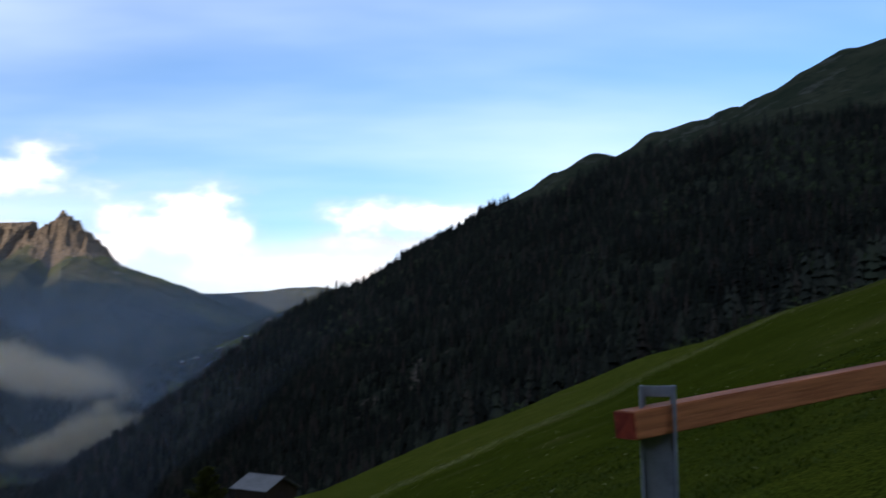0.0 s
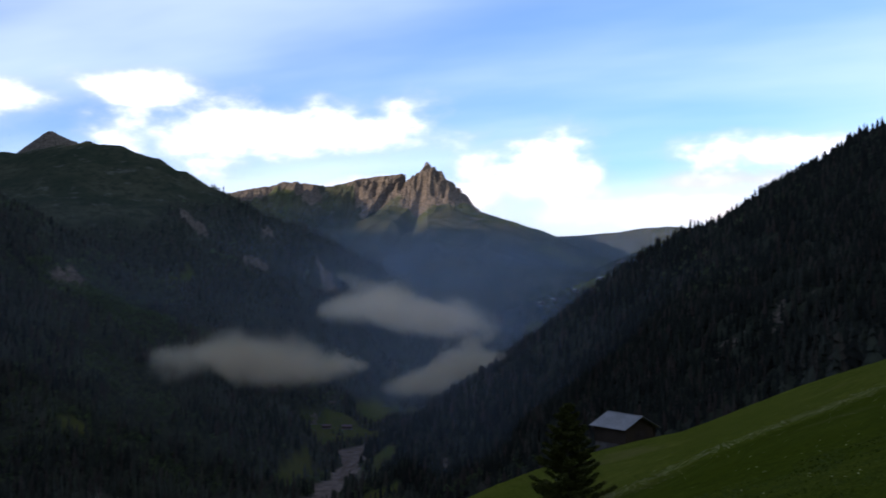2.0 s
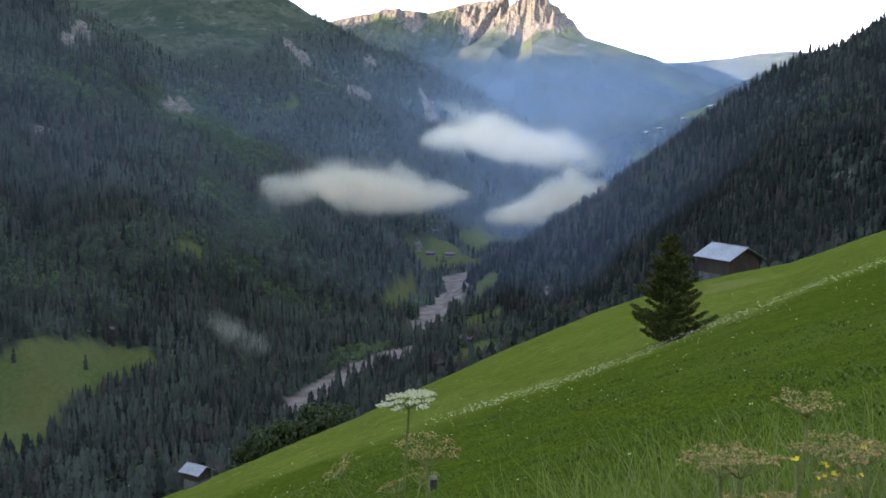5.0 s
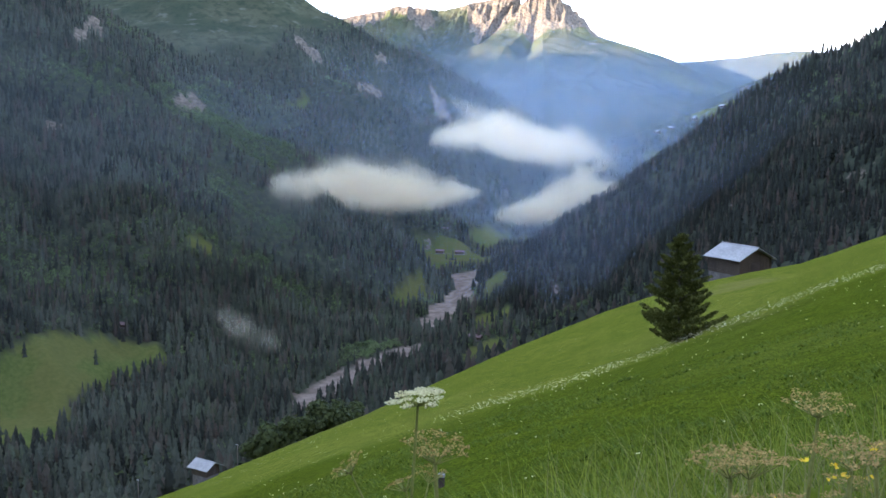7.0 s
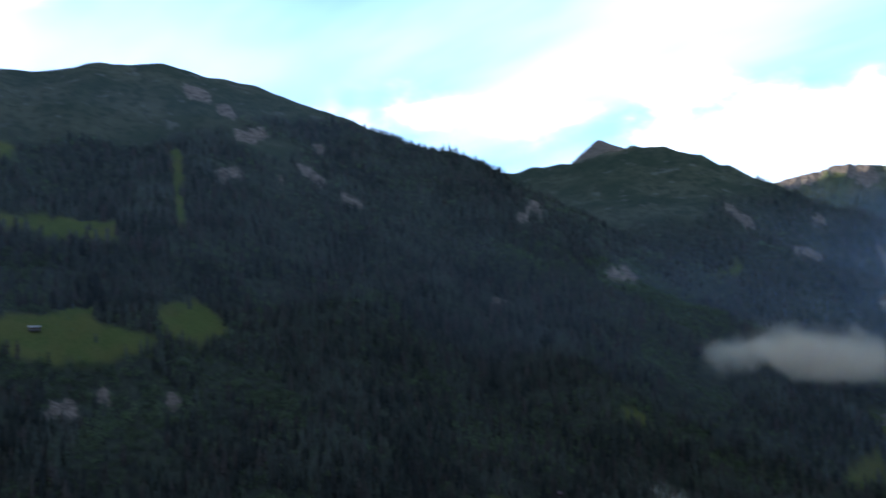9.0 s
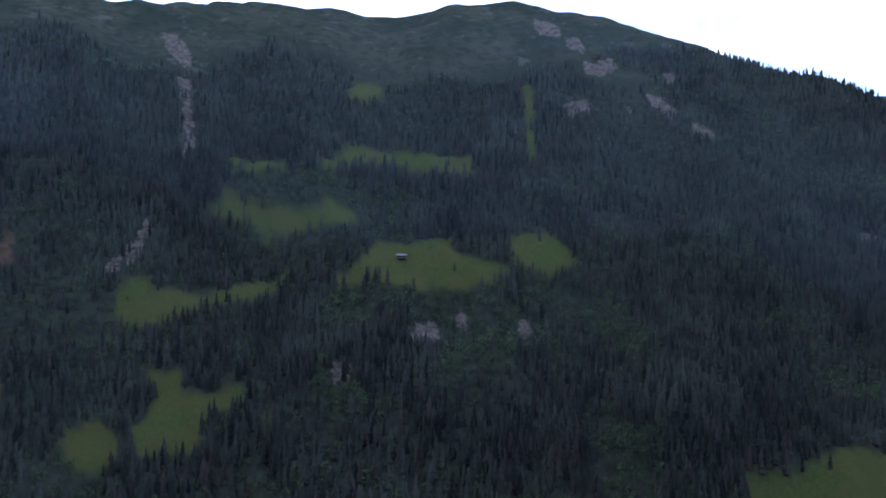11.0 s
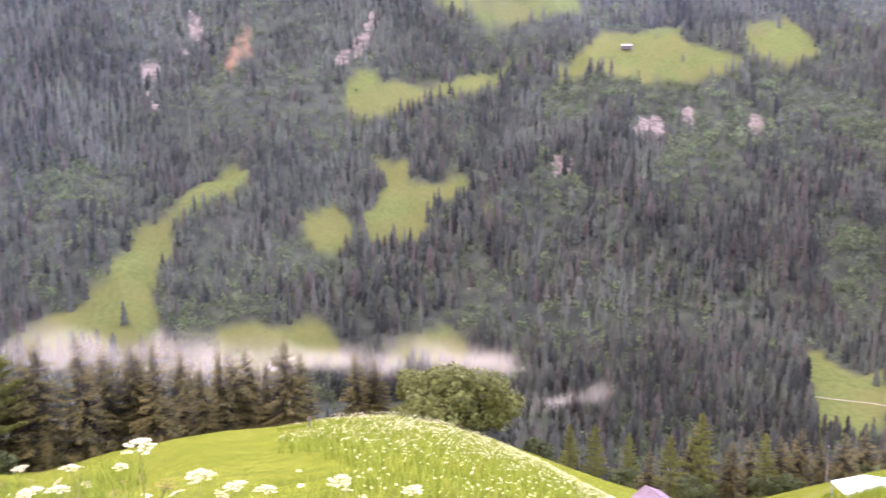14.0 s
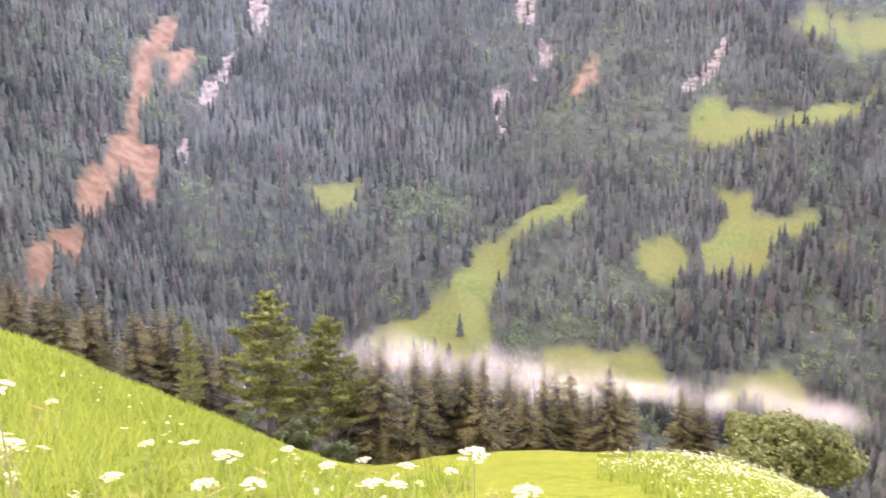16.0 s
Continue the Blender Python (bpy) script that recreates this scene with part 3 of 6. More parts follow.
def cover(x, y):
    """Which cover lies where: meadow, clearing, alpine grass, rock, gravel, each 0 to 1."""
    layers = massifs(x, y)
    z, top = layers.max(axis=0), layers.argmax(axis=0)
    r = np.hypot(x, y)
    yaw = np.degrees(np.arctan2(-x, y))
    meadow = (top == 9) * smooth(r, 330, 260)
    line = np.select([top == 0, top == 1, top == 6], [np.where(yaw > 62, 330.0, 330 + 60 * (62 - yaw) / 4), 190 + 30 * np.clip(40 - yaw, 0, 8), 290.0], 180.0)
    alpine = smooth(z + 70 * fbm(x, y, 190, 5, 131), line - 25, line + 30)
    alpine = np.where((top == 2) | (top == 3), np.maximum(alpine, 0.75), np.where(top == 4, smooth(z, 320, 380), alpine))
    clearing = np.maximum(np.maximum(plots_at(x, y, "glade", 3.0, 4.0, 10.0), patches(x, y, FAR_FIELDS)), (top == 5) * smooth(fbm(x, y, 210, 3, 141), 0.0, 0.25))
    valley = (top == 8) * (r > 600)
    clearing = np.maximum(clearing, valley * smooth(fbm(x, y, 150, 3, 151), -0.1, 0.2) * smooth(r, 1050, 1250))
    gravel = plots_at(x, y, "gravel", 3.0, 7.0)
    slope = np.hypot(height(x + 6, y) - height(x - 6, y), height(x, y + 6) - height(x, y - 6)) / 12
    horn = (top == 2) * 0.8
    rock = np.maximum(plots_at(x, y, "stone", 3.0, 5.0, 9.0), 0.75 * smooth(slope, 1.15, 1.6) * (r > 500) * (top < 7) * (top > 0))
    rock = np.maximum(rock, horn)
    return dict(meadow=meadow, clearing=clearing, alpine=alpine, rock=rock, gravel=gravel, earth=plots_at(x, y, "earth", 3.0, 5.0, 20.0), mown=np.maximum(smooth(yaw, 52, 74), 0.8 * smooth(y - (67 + 1.15 * x + 2 * np.sin(x * 0.11)), -1.5, 2.5)), z=z, top=top)


def mesh_from(name, verts, faces, mat=None, smooth_faces=False):
    """A mesh from arrays; faces is an (n, 3) or (n, 4) array."""
    me = bpy.data.meshes.new(name)
    verts, faces = np.asarray(verts, np.float32), np.asarray(faces, np.int32)
    me.vertices.add(len(verts)), me.loops.add(faces.size), me.polygons.add(len(faces))
    me.vertices.foreach_set("co", verts.ravel())
    me.loops.foreach_set("vertex_index", faces.ravel())
    k = faces.shape[1]
    me.polygons.foreach_set("loop_start", np.arange(0, faces.size, k, dtype=np.int32))
    me.polygons.foreach_set("use_smooth", np.full(len(faces), smooth_faces))
    me.update(calc_edges=True)
    if mat:
        me.materials.append(mat)
    return me


def polar_sheet(yaws, rings, closed):
    a, r = np.radians(yaws)[:, None], rings[None, :]
    x, y = -np.sin(a) * r, np.cos(a) * r
    na, nr = x.shape
    i = np.arange(na if closed else na - 1)[:, None]
    j = np.arange(nr - 1)[None, :]
    k = (i + 1) % na
    faces = np.stack([i * nr + j, i * nr + j + 1, k * nr + j + 1, k * nr + j], axis=-1).reshape(-1, 4)
    return x.ravel(), y.ravel(), faces


def add_cover(me, c):
    for key in ("meadow", "clearing", "alpine", "rock", "gravel", "earth", "mown"):
        me.attributes.new(key, "FLOAT", "POINT").data.foreach_set("value", c[key].astype(np.float32))


def build_ground():
    x, y, faces = polar_sheet(YAWS, RINGS, True)
    c = cover(x, y)
    z = c["z"] - np.where(c["top"] == 3, 25.0, 0.0) * smooth(np.hypot(x, y), 3420, 3560)
    me = mesh_from("ground", np.c_[x, y, z], faces, M_GROUND, True)
    add_cover(me, c)
    tagged(new("ground", me), "steep green valley with meadows, forest floor and gravel river", "ground", kind="structure")
    return c["z"].reshape(len(YAWS), len(RINGS))


GRID = build_ground()


def build_peak():
    x, y, faces = polar_sheet(np.arange(9, 41, 0.05), np.concatenate([np.linspace(3300, 3850, 30, endpoint=False), np.linspace(3850, 4450, 130, endpoint=False), np.linspace(4450, 4900, 12)]), False)
    c = cover(x, y)
    d, h = from_crest(x, y, PEAK)
    layers = massifs(x, y)
    z = layers[3] + smooth(d, 320, 120) * (26 * ridged(x, y * 0.25, 92, 2, 171) + 16 * ridged(x + 0.3 * y, y * 0.3, 40, 3, 173) + 7 * fbm(x, y, 22, 3, 175) - 16) * smooth(d, -20, 60)
    z = z + smooth(d, 70, 0) * (6 * ridged(x, y, 46, 3, 177) - 3) * smooth(np.degrees(np.arctan2(-x, y)), 12, 16)
    z = np.where(layers[3] > np.delete(layers, 3, 0).max(axis=0) - 30, z, layers[3] - 30)
    z = z - 14 * smooth(np.hypot(x, y), 3420, 3310) + 1.0
    side = np.degrees(np.arctan2(-x, y))
    c["rock"] = smooth(300 - 225 * smooth(side, 25.4, 27.0) - 150 * np.exp(-(((side - 27.2) / 1.2) ** 2)) - d + 70 * fbm(x, y, 120, 4, 181), -20, 60)
    c["alpine"], c["clearing"] = smooth(z + 40 * fbm(x, y, 140, 4, 183), 215, 275), smooth(fbm(x, y, 300, 3, 191), 0.0, 0.5) * 0.5
    me = mesh_from("mountain_peak", np.c_[x, y, z], faces, M_GROUND, False)
    add_cover(me, c)
    tagged(new("mountain_peak", me), "jagged grey-brown rock peak above green slopes, lit by low sun", "mountain", kind="structure")


build_peak()


# ---- far woods ----
def join_sprays(name, label, points, shade, mat, middle):
    """One mesh of many loose three-cornered sprays; shade: one value a tree."""
    count, sprays = points.shape[:2]
    me = mesh_from(name, points.reshape(-1, 3), np.arange(count * sprays * 3).reshape(-1, 3), mat)
    me.attributes.new("tree", "FLOAT", "POINT").data.foreach_set("value", np.repeat(shade, sprays * 3).astype(np.float32))
    out = points - middle[:, None, None, :]
    out[..., 2] = np.maximum(out[..., 2], 0) * 0.4
    out /= np.linalg.norm(out, axis=-1)[..., None] + 1e-6
    out[..., 2] += 0.55
    out /= np.linalg.norm(out, axis=-1)[..., None]
    me.attributes.new("outward", "FLOAT_VECTOR", "POINT").data.foreach_set("vector", out.astype(np.float32).ravel())
    return tagged(new(name, me), label, "forest", kind="stuff")


def grow(name, label, x, y, z, high, wide, dark_stand, tiers, sides, mat, seed):
    """Many slim conifers joined in one mesh, each of drooping ragged tiers round its stem."""
    rng = np.random.default_rng(seed)
    k = len(x)
    slim = rng.uniform(0.55, 0.95, (k, 1, 1))
    pts = []
    for j in range(tiers):
        f0, f1 = j / tiers, min(1.0, (j + 1.55) / tiers)
        a = (rng.uniform(0, 6.3, (k, 1)) + 2 * math.pi / sides * np.arange(sides + 1)[None, :]) + 0.35 * rng.uniform(-1, 1, (k, sides + 1))
        a[:, -1] = a[:, 0] + 2 * math.pi
        reach = wide[:, None] * ((1 - f0 * 0.94) ** slim[:, 0] + 0.04) * rng.uniform(0.62, 1.22, (k, sides + 1))
        low = high[:, None] * (0.05 + 0.95 * f0) + 0.05 * high[:, None] * rng.uniform(-1, 1, (k, sides + 1)) - 0.2 * reach
        reach[:, -1], low[:, -1] = reach[:, 0], low[:, 0]
        rim = np.stack([x[:, None] + reach * np.cos(a), y[:, None] + reach * np.sin(a), z[:, None] + low], -1)
        tip = np.stack([x, y, z + high * (0.05 + 0.95 * f1)], -1)[:, None, :].repeat(sides, axis=1)
        pts.append(np.stack([rim[:, :-1], rim[:, 1:], tip], axis=2))
    # trees of a dark stand keep to the dark end of the colour
    return join_sprays(name, label, np.concatenate(pts, axis=1), rng.uniform(0, 1, k) * np.where(dark_stand, 0.2, 1.0), mat, np.stack([x, y, z + 0.5 * high], -1))


def grow_round(name, label, x, y, z, high, wide, mat, seed, sprays=38):
    """Many broadleaf crowns joined in one mesh, each a ragged heap of leafy sprays."""
    rng = np.random.default_rng(seed)
    size = (len(x), sprays)
    d = rng.normal(size=(*size, 3))
    d[..., 2] = np.abs(d[..., 2]) - 0.25
    d /= np.linalg.norm(d, axis=-1)[..., None]
    grow_by = np.stack([wide, wide, high * 0.62], -1)[:, None, :] * rng.uniform(0.55, 1.12, (*size, 1))
    mid = np.stack([x, y, z + high * 0.36], -1)[:, None, :] + d * grow_by
    e1 = rng.normal(size=(*size, 3)) * (wide * 0.16)[:, None, None]
    e2 = rng.normal(size=(*size, 3)) * (wide * 0.16)[:, None, None]
    pts = np.stack([mid + e1, mid + e2, mid - e1 - e2 * 0.6], axis=2)
    return join_sprays(name, label, pts, rng.uniform(0, 1, len(x)), mat, np.stack([x, y, z + 0.2 * high], -1))


def in_sight(x, y, z):
    """Whether a place shows above the ground in front of it, as seen from the meadow."""
    yaw, r = np.degrees(np.arctan2(-x, y)), np.hypot(x, y)
    tilt = np.maximum.accumulate((GRID - EYE) / RINGS[None, :], axis=1)
    i = np.clip(np.round((yaw + 30) / 0.25).astype(int), 0, 667)
    j = np.clip(np.searchsorted(RINGS, r) - 2, 0, len(RINGS) - 1)
    return (z - EYE) / r > tilt[i, j] - 0.001


def woods():
    rng = np.random.default_rng(7)
    bands = [(300, 640, 5.4, (8, 7), 1.0), (640, 1250, 5.9, (5, 5), 1.0), (1250, 2050, 8.0, (3, 4), 1.05), (2050, 3300, 11.5, (2, 3), 1.1)]
    names = [("lower_woods", "tall spruce wood below the hay meadow"), ("near_woods", "dark spruce forest covering the steep valley sides"), ("middle_woods", "dense dark spruce forest on the valley slopes"), ("distant_woods", "distant dark conifer forest below the ridges")]
    light = []
    for (r0, r1, gap, (tiers, sides), big), (name, label) in zip(bands, names):
        nx, ny = int(2 * r1 / gap), int(2 * r1 / gap)
        x = (np.arange(nx)[:, None] * gap - r1 + rng.uniform(-0.48, 0.48, (nx, ny)) * gap).ravel()
        y = (np.arange(ny)[None, :] * gap - r1 + rng.uniform(-0.48, 0.48, (nx, ny)) * gap).ravel()
        r, yaw = np.hypot(x, y), np.degrees(np.arctan2(-x, y))
        keep = (r >= r0) & (r < r1) & (yaw > -29) & (yaw < 135)
        x, y, r = x[keep], y[keep], r[keep]
        c = cover(x, y)
        hard = np.maximum.reduce([c["clearing"], c["gravel"], c["meadow"], c["earth"]])
        bare = np.maximum(c["alpine"], 0.72 * c["rock"])
        open_land = np.maximum(hard, bare)
        thin = 0.28 * smooth(fbm(x, y, 90, 4, 201), -0.05, 0.5)
        stand = ((rng.uniform(0, 1, len(x)) > np.maximum(open_land, thin) * 1.0) | (c["clearing"] > 0.5)) & ((hard < 0.55) & (bare < rng.uniform(0.15, 0.85, len(x))) | ((rng.uniform(0, 1, len(x)) < 0.01) & (c["clearing"] > 0.5) & (c["gravel"] < 0.1))) & (c["top"] != 3) & (c["top"] != 4)
        stand &= in_sight(x, y, c["z"] + 22) | (rng.uniform(0, 1, len(x)) < 0.12)
        # the fog lies over a bare stretch below the tree line
        a = np.degrees(np.arctan2(-x, y))
        stand &= ~((a > 86.5) & (a < 120) & (np.hypot(x, y) < 540)) | (rng.uniform(0, 1, len(x)) < 0.06)
        x, y, z, top = x[stand], y[stand], c["z"][stand], c["top"][stand]
        leafy = fbm(x, y, 130, 3, 211) + 1.5 * plots_at(x, y, "leaf", 9.0, 8.0) + 0.75 * rng.uniform(-1, 1, len(x)) > np.where(top == 6, 1.1, 0.46)
        high = rng.uniform(9, 21, len(x)) * (1 + 0.2 * fbm(x, y, 100, 2, 221)) * big
        s = ~leafy
        grow(name, label, x[s], y[s], z[s] - 1, high[s], high[s] * rng.uniform(0.155, 0.215, s.sum()) * big, (top == 6)[s], tiers, sides, M_SPRUCE, 3)
        light.append((x[leafy], y[leafy], z[leafy], high[leafy] * 0.5))
    x, y, z, high = (np.concatenate(v) for v in zip(*light))
    grow_round("broadleaf_woods", "lighter green broadleaf trees and shrubs among the spruces", x, y, z - 1, high, high * 0.42, M_BROAD, 5)


woods()


# ---- tools for things ----
def part(name, me, mat, parent, label=""):
    """Links a bmesh or a mesh as one mesh object under a thing or a part."""
    if isinstance(me, bmesh.types.BMesh):
        bm, me = me, bpy.data.meshes.new(name)
        bm.to_mesh(me)
        bm.free()
    if mat and not me.materials:
        me.materials.append(mat)
    ob = new(name, me)
    ob.parent = parent
    if label:
        ob["label"] = label
    return ob


def thing(name, m, label, category, group=""):
    ob = new(name)
    ob.matrix_world = m
    return tagged(ob, label, category, group)


def box(bm, lo, hi, m=None):
    """A box from corner to corner, with slightly broken edges left to the material."""
    v = [bm.verts.new(Vector((x, y, z)) if m is None else m @ Vector((x, y, z))) for x in (lo[0], hi[0]) for y in (lo[1], hi[1]) for z in (lo[2], hi[2])]
    for f in ((0, 1, 3, 2), (4, 6, 7, 5), (0, 4, 5, 1), (2, 3, 7, 6), (0, 2, 6, 4), (1, 5, 7, 3)):
        bm.faces.new([v[i] for i in f])


def tube(bm, pts, radii, sides=6):
    """A tapered tube along points."""
    rings = []
    for i, p in enumerate(pts):
        p = Vector(p)
        ahead = Vector(pts[min(i + 1, len(pts) - 1)]) - Vector(pts[max(i - 1, 0)])
        q = ahead.to_track_quat("Z", "Y")
        rings.append([bm.verts.new(p + q @ Vector((radii[i] * math.cos(k * 2 * math.pi / sides), radii[i] * math.sin(k * 2 * math.pi / sides), 0))) for k in range(sides)])
    for a, b in zip(rings[:-1], rings[1:]):
        for k in range(sides):
            bm.faces.new((a[k], a[(k + 1) % sides], b[(k + 1) % sides], b[k]))
    bm.faces.new(rings[-1])


def spot(yaw, r):
    a = radians(yaw)
    x, y = -r * math.sin(a), r * math.cos(a)
    return x, y, ground_at(x, y)


def stand(yaw, r, turn=0.0, scale=1.0, sink=0.0):
    x, y, z = spot(yaw, r)
    return Matrix.LocRotScale((x, y, z - sink), Euler((0, 0, radians(turn))), (scale, scale, scale))


def plain(name, dark, light, scale=8.0, rough=0.8, metal=0.0, stretch=(1, 1, 1), bump=0.3, distance=0.01):
    """A two-tone material with grain, stretched along the grain."""
    m, n = material(name)
    p = n.put("ShaderNodeMapping", Vector=n.put("ShaderNodeTexCoord").outputs["Object"], Scale=stretch).outputs[0]
    grain, stain = n.noise(p, scale, 6.0, 0.65), n.noise(p, scale * 0.12, 3.0)
    c = n.mix(n.ramp(n.math("ADD", n.math("MULTIPLY", grain, 0.6), n.math("MULTIPLY", stain, 0.4)), 0.36, 0.64), rgb(*dark), rgb(*light))
    finish(n, c, rough, grain, bump, distance, Metallic=metal)
    return m


def leaf_material(name, dark, light, rough=0.6, through_light=0.35):
    m, n = material(name)
    g = n.put("ShaderNodeNewGeometry")
    c = n.mix(g.outputs["Random Per Island"], rgb(*dark), rgb(*light))
    c = n.mix(n.math("MULTIPLY", n.put("ShaderNodeObjectInfo").outputs["Random"], 0.35), c, rgb(*[0.6 * v for v in dark]))
    b = n.put("ShaderNodeBsdfPrincipled", Base_Color=c, Roughness=rough, Specular_IOR_Level=0.12)
    t = n.put("ShaderNodeBsdfTranslucent", Color=c)
    n.put("ShaderNodeOutputMaterial", Surface=n.put("ShaderNodeMixShader", Fac=through_light, i1=b.outputs[0], i2=t.outputs[0]))
    return m


M_NEEDLE = leaf_material("spruce_needles", (0.052, 0.045, 0.014), (0.140, 0.110, 0.032), 0.8, 0.25)
# brown twigs, darkened so their colour carries the shade inside the crown
M_TWIG = leaf_material("shaded_inner_twigs", (0.016, 0.013, 0.009), (0.034, 0.027, 0.018), 0.9, 0.05)
M_YOUNG = leaf_material("young_spruce_needles", (0.046, 0.054, 0.010), (0.112, 0.114, 0.024), 0.7, 0.2)
M_LARCH = leaf_material("larch_needles", (0.105, 0.115, 0.024), (0.200, 0.200, 0.050), 0.8, 0.35)
M_LEAF = leaf_material("maple_leaves", (0.072, 0.080, 0.018), (0.155, 0.160, 0.042), 0.7, 0.35)
M_SHRUB = leaf_material("shrub_leaves", (0.034, 0.045, 0.013), (0.075, 0.088, 0.027), 0.6, 0.3)
M_GRASS = leaf_material("grass_blades", (0.078, 0.125, 0.009), (0.285, 0.300, 0.040), 0.8, 0.45)
M_LAWN = leaf_material("lawn_blades", (0.052, 0.080, 0.006), (0.130, 0.155, 0.014), 0.8, 0.35)
M_STRAW = leaf_material("dry_grass", (0.17, 0.16, 0.055), (0.30, 0.27, 0.11), 0.7, 0.3)
M_HERB = leaf_material("herb_leaves", (0.095, 0.130, 0.008), (0.190, 0.225, 0.020), 0.8, 0.45)
M_PETAL = leaf_material("white_florets", (0.56, 0.50, 0.27), (0.82, 0.76, 0.46), 0.7, 0.35)
M_SEED = leaf_material("dry_seed_heads", (0.26, 0.165, 0.055), (0.50, 0.345, 0.125), 0.8, 0.3)
M_YELLOW = leaf_material("yellow_petals", (0.70, 0.42, 0.01), (0.85, 0.60, 0.03), 0.5, 0.3)
M_STEM = plain("herb_stem", (0.12, 0.125, 0.025), (0.22, 0.205, 0.055), 40, 0.9)
M_BARK = plain("bark", (0.045, 0.036, 0.030), (0.12, 0.095, 0.075), 14, 0.95, stretch=(3, 3, 0.6), bump=0.8, distance=0.03)
M_STEEL = plain("galvanised_steel", (0.30, 0.32, 0.35), (0.44, 0.46, 0.50), 22, 0.5, 0.55)
M_BEAM = plain("fresh_larch_timber", (0.36, 0.105, 0.036), (0.74, 0.290, 0.115), 9, 0.7, stretch=(0.25, 5, 5), bump=0.4)
M_END = plain("beam_end_grain", (0.20, 0.022, 0.010), (0.42, 0.060, 0.024), 30, 0.8)
M_BOARD = plain("weathered_logs", (0.026, 0.017, 0.011), (0.092, 0.062, 0.040), 7, 0.9, stretch=(0.4, 0.4, 4), bump=0.6, distance=0.03)
M_DOOR = plain("dark_door_boards", (0.030, 0.022, 0.018), (0.075, 0.052, 0.040), 9, 0.9)
M_SHEET = plain("metal_roof_sheet", (0.20, 0.19, 0.175), (0.30, 0.285, 0.265), 3, 0.6, 0.1)
M_TILE = plain("reddish_roof", (0.09, 0.055, 0.055), (0.16, 0.105, 0.10), 6, 0.8)
M_STONE = plain("field_stone", (0.07, 0.06, 0.052), (0.17, 0.15, 0.135), 4, 0.95, bump=0.8, distance=0.05)
M_CANVAS = plain("white_canvas", (0.74, 0.74, 0.74), (0.84, 0.84, 0.84), 3, 0.7)
M_POLE = plain("grey_pole_wood", (0.07, 0.055, 0.045), (0.16, 0.13, 0.11), 12, 0.95, stretch=(3, 3, 0.3))
M_WIRE = plain("wire", (0.05, 0.05, 0.05), (0.10, 0.10, 0.10), 5, 0.7, 0.2)


# ---- fog ----
def fog_material():
    m, n = material("valley_fog")
    p = n.put("ShaderNodeNewGeometry").outputs["Position"]
    d = n.put("ShaderNodeAttribute", {"attribute_name": "mist"}).outputs["Fac"]
    scale = n.put("ShaderNodeAttribute", {"attribute_name": "grain"}).outputs["Fac"]
    q = n.vmath("MULTIPLY", p, n.put("ShaderNodeCombineXYZ", X=scale, Y=scale, Z=n.math("MULTIPLY", scale, 1.3)).outputs[0])
    k = n.math("ADD", d, n.math("MULTIPLY", n.math("SUBTRACT", n.noise(q, 1.8, 8.0, 0.6), 0.5), 3.0))
    a = n.math("MULTIPLY", n.ramp(k, -0.05, 1.5), n.math("MULTIPLY", n.ramp(d, 0.0, 0.7), 0.27))
    white = rgb(0.86, 0.73, 0.50)
    body = n.put("ShaderNodeMixShader", Fac=0.5, i1=n.put("ShaderNodeBsdfDiffuse", Color=white).outputs[0], i2=n.put("ShaderNodeBsdfTranslucent", Color=white).outputs[0])
    n.put("ShaderNodeOutputMaterial", Surface=n.put("ShaderNodeMixShader", Fac=a, i1=n.put("ShaderNodeBsdfTransparent").outputs[0], i2=body.outputs[0]))
    return m


M_FOG = fog_material()


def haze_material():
    m, n = material("painted_haze")
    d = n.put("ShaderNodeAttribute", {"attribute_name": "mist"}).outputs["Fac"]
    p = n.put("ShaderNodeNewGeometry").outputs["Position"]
    # pale blue laid over whatever stands behind, imitating haze in the air
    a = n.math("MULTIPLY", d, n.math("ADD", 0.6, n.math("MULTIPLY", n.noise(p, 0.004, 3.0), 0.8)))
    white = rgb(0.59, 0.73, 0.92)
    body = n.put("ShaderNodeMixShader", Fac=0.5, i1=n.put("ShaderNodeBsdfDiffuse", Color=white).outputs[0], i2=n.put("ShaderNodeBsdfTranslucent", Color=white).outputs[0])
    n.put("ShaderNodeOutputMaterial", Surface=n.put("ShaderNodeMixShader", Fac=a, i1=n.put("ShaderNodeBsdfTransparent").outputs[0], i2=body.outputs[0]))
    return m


M_HAZE = haze_material()


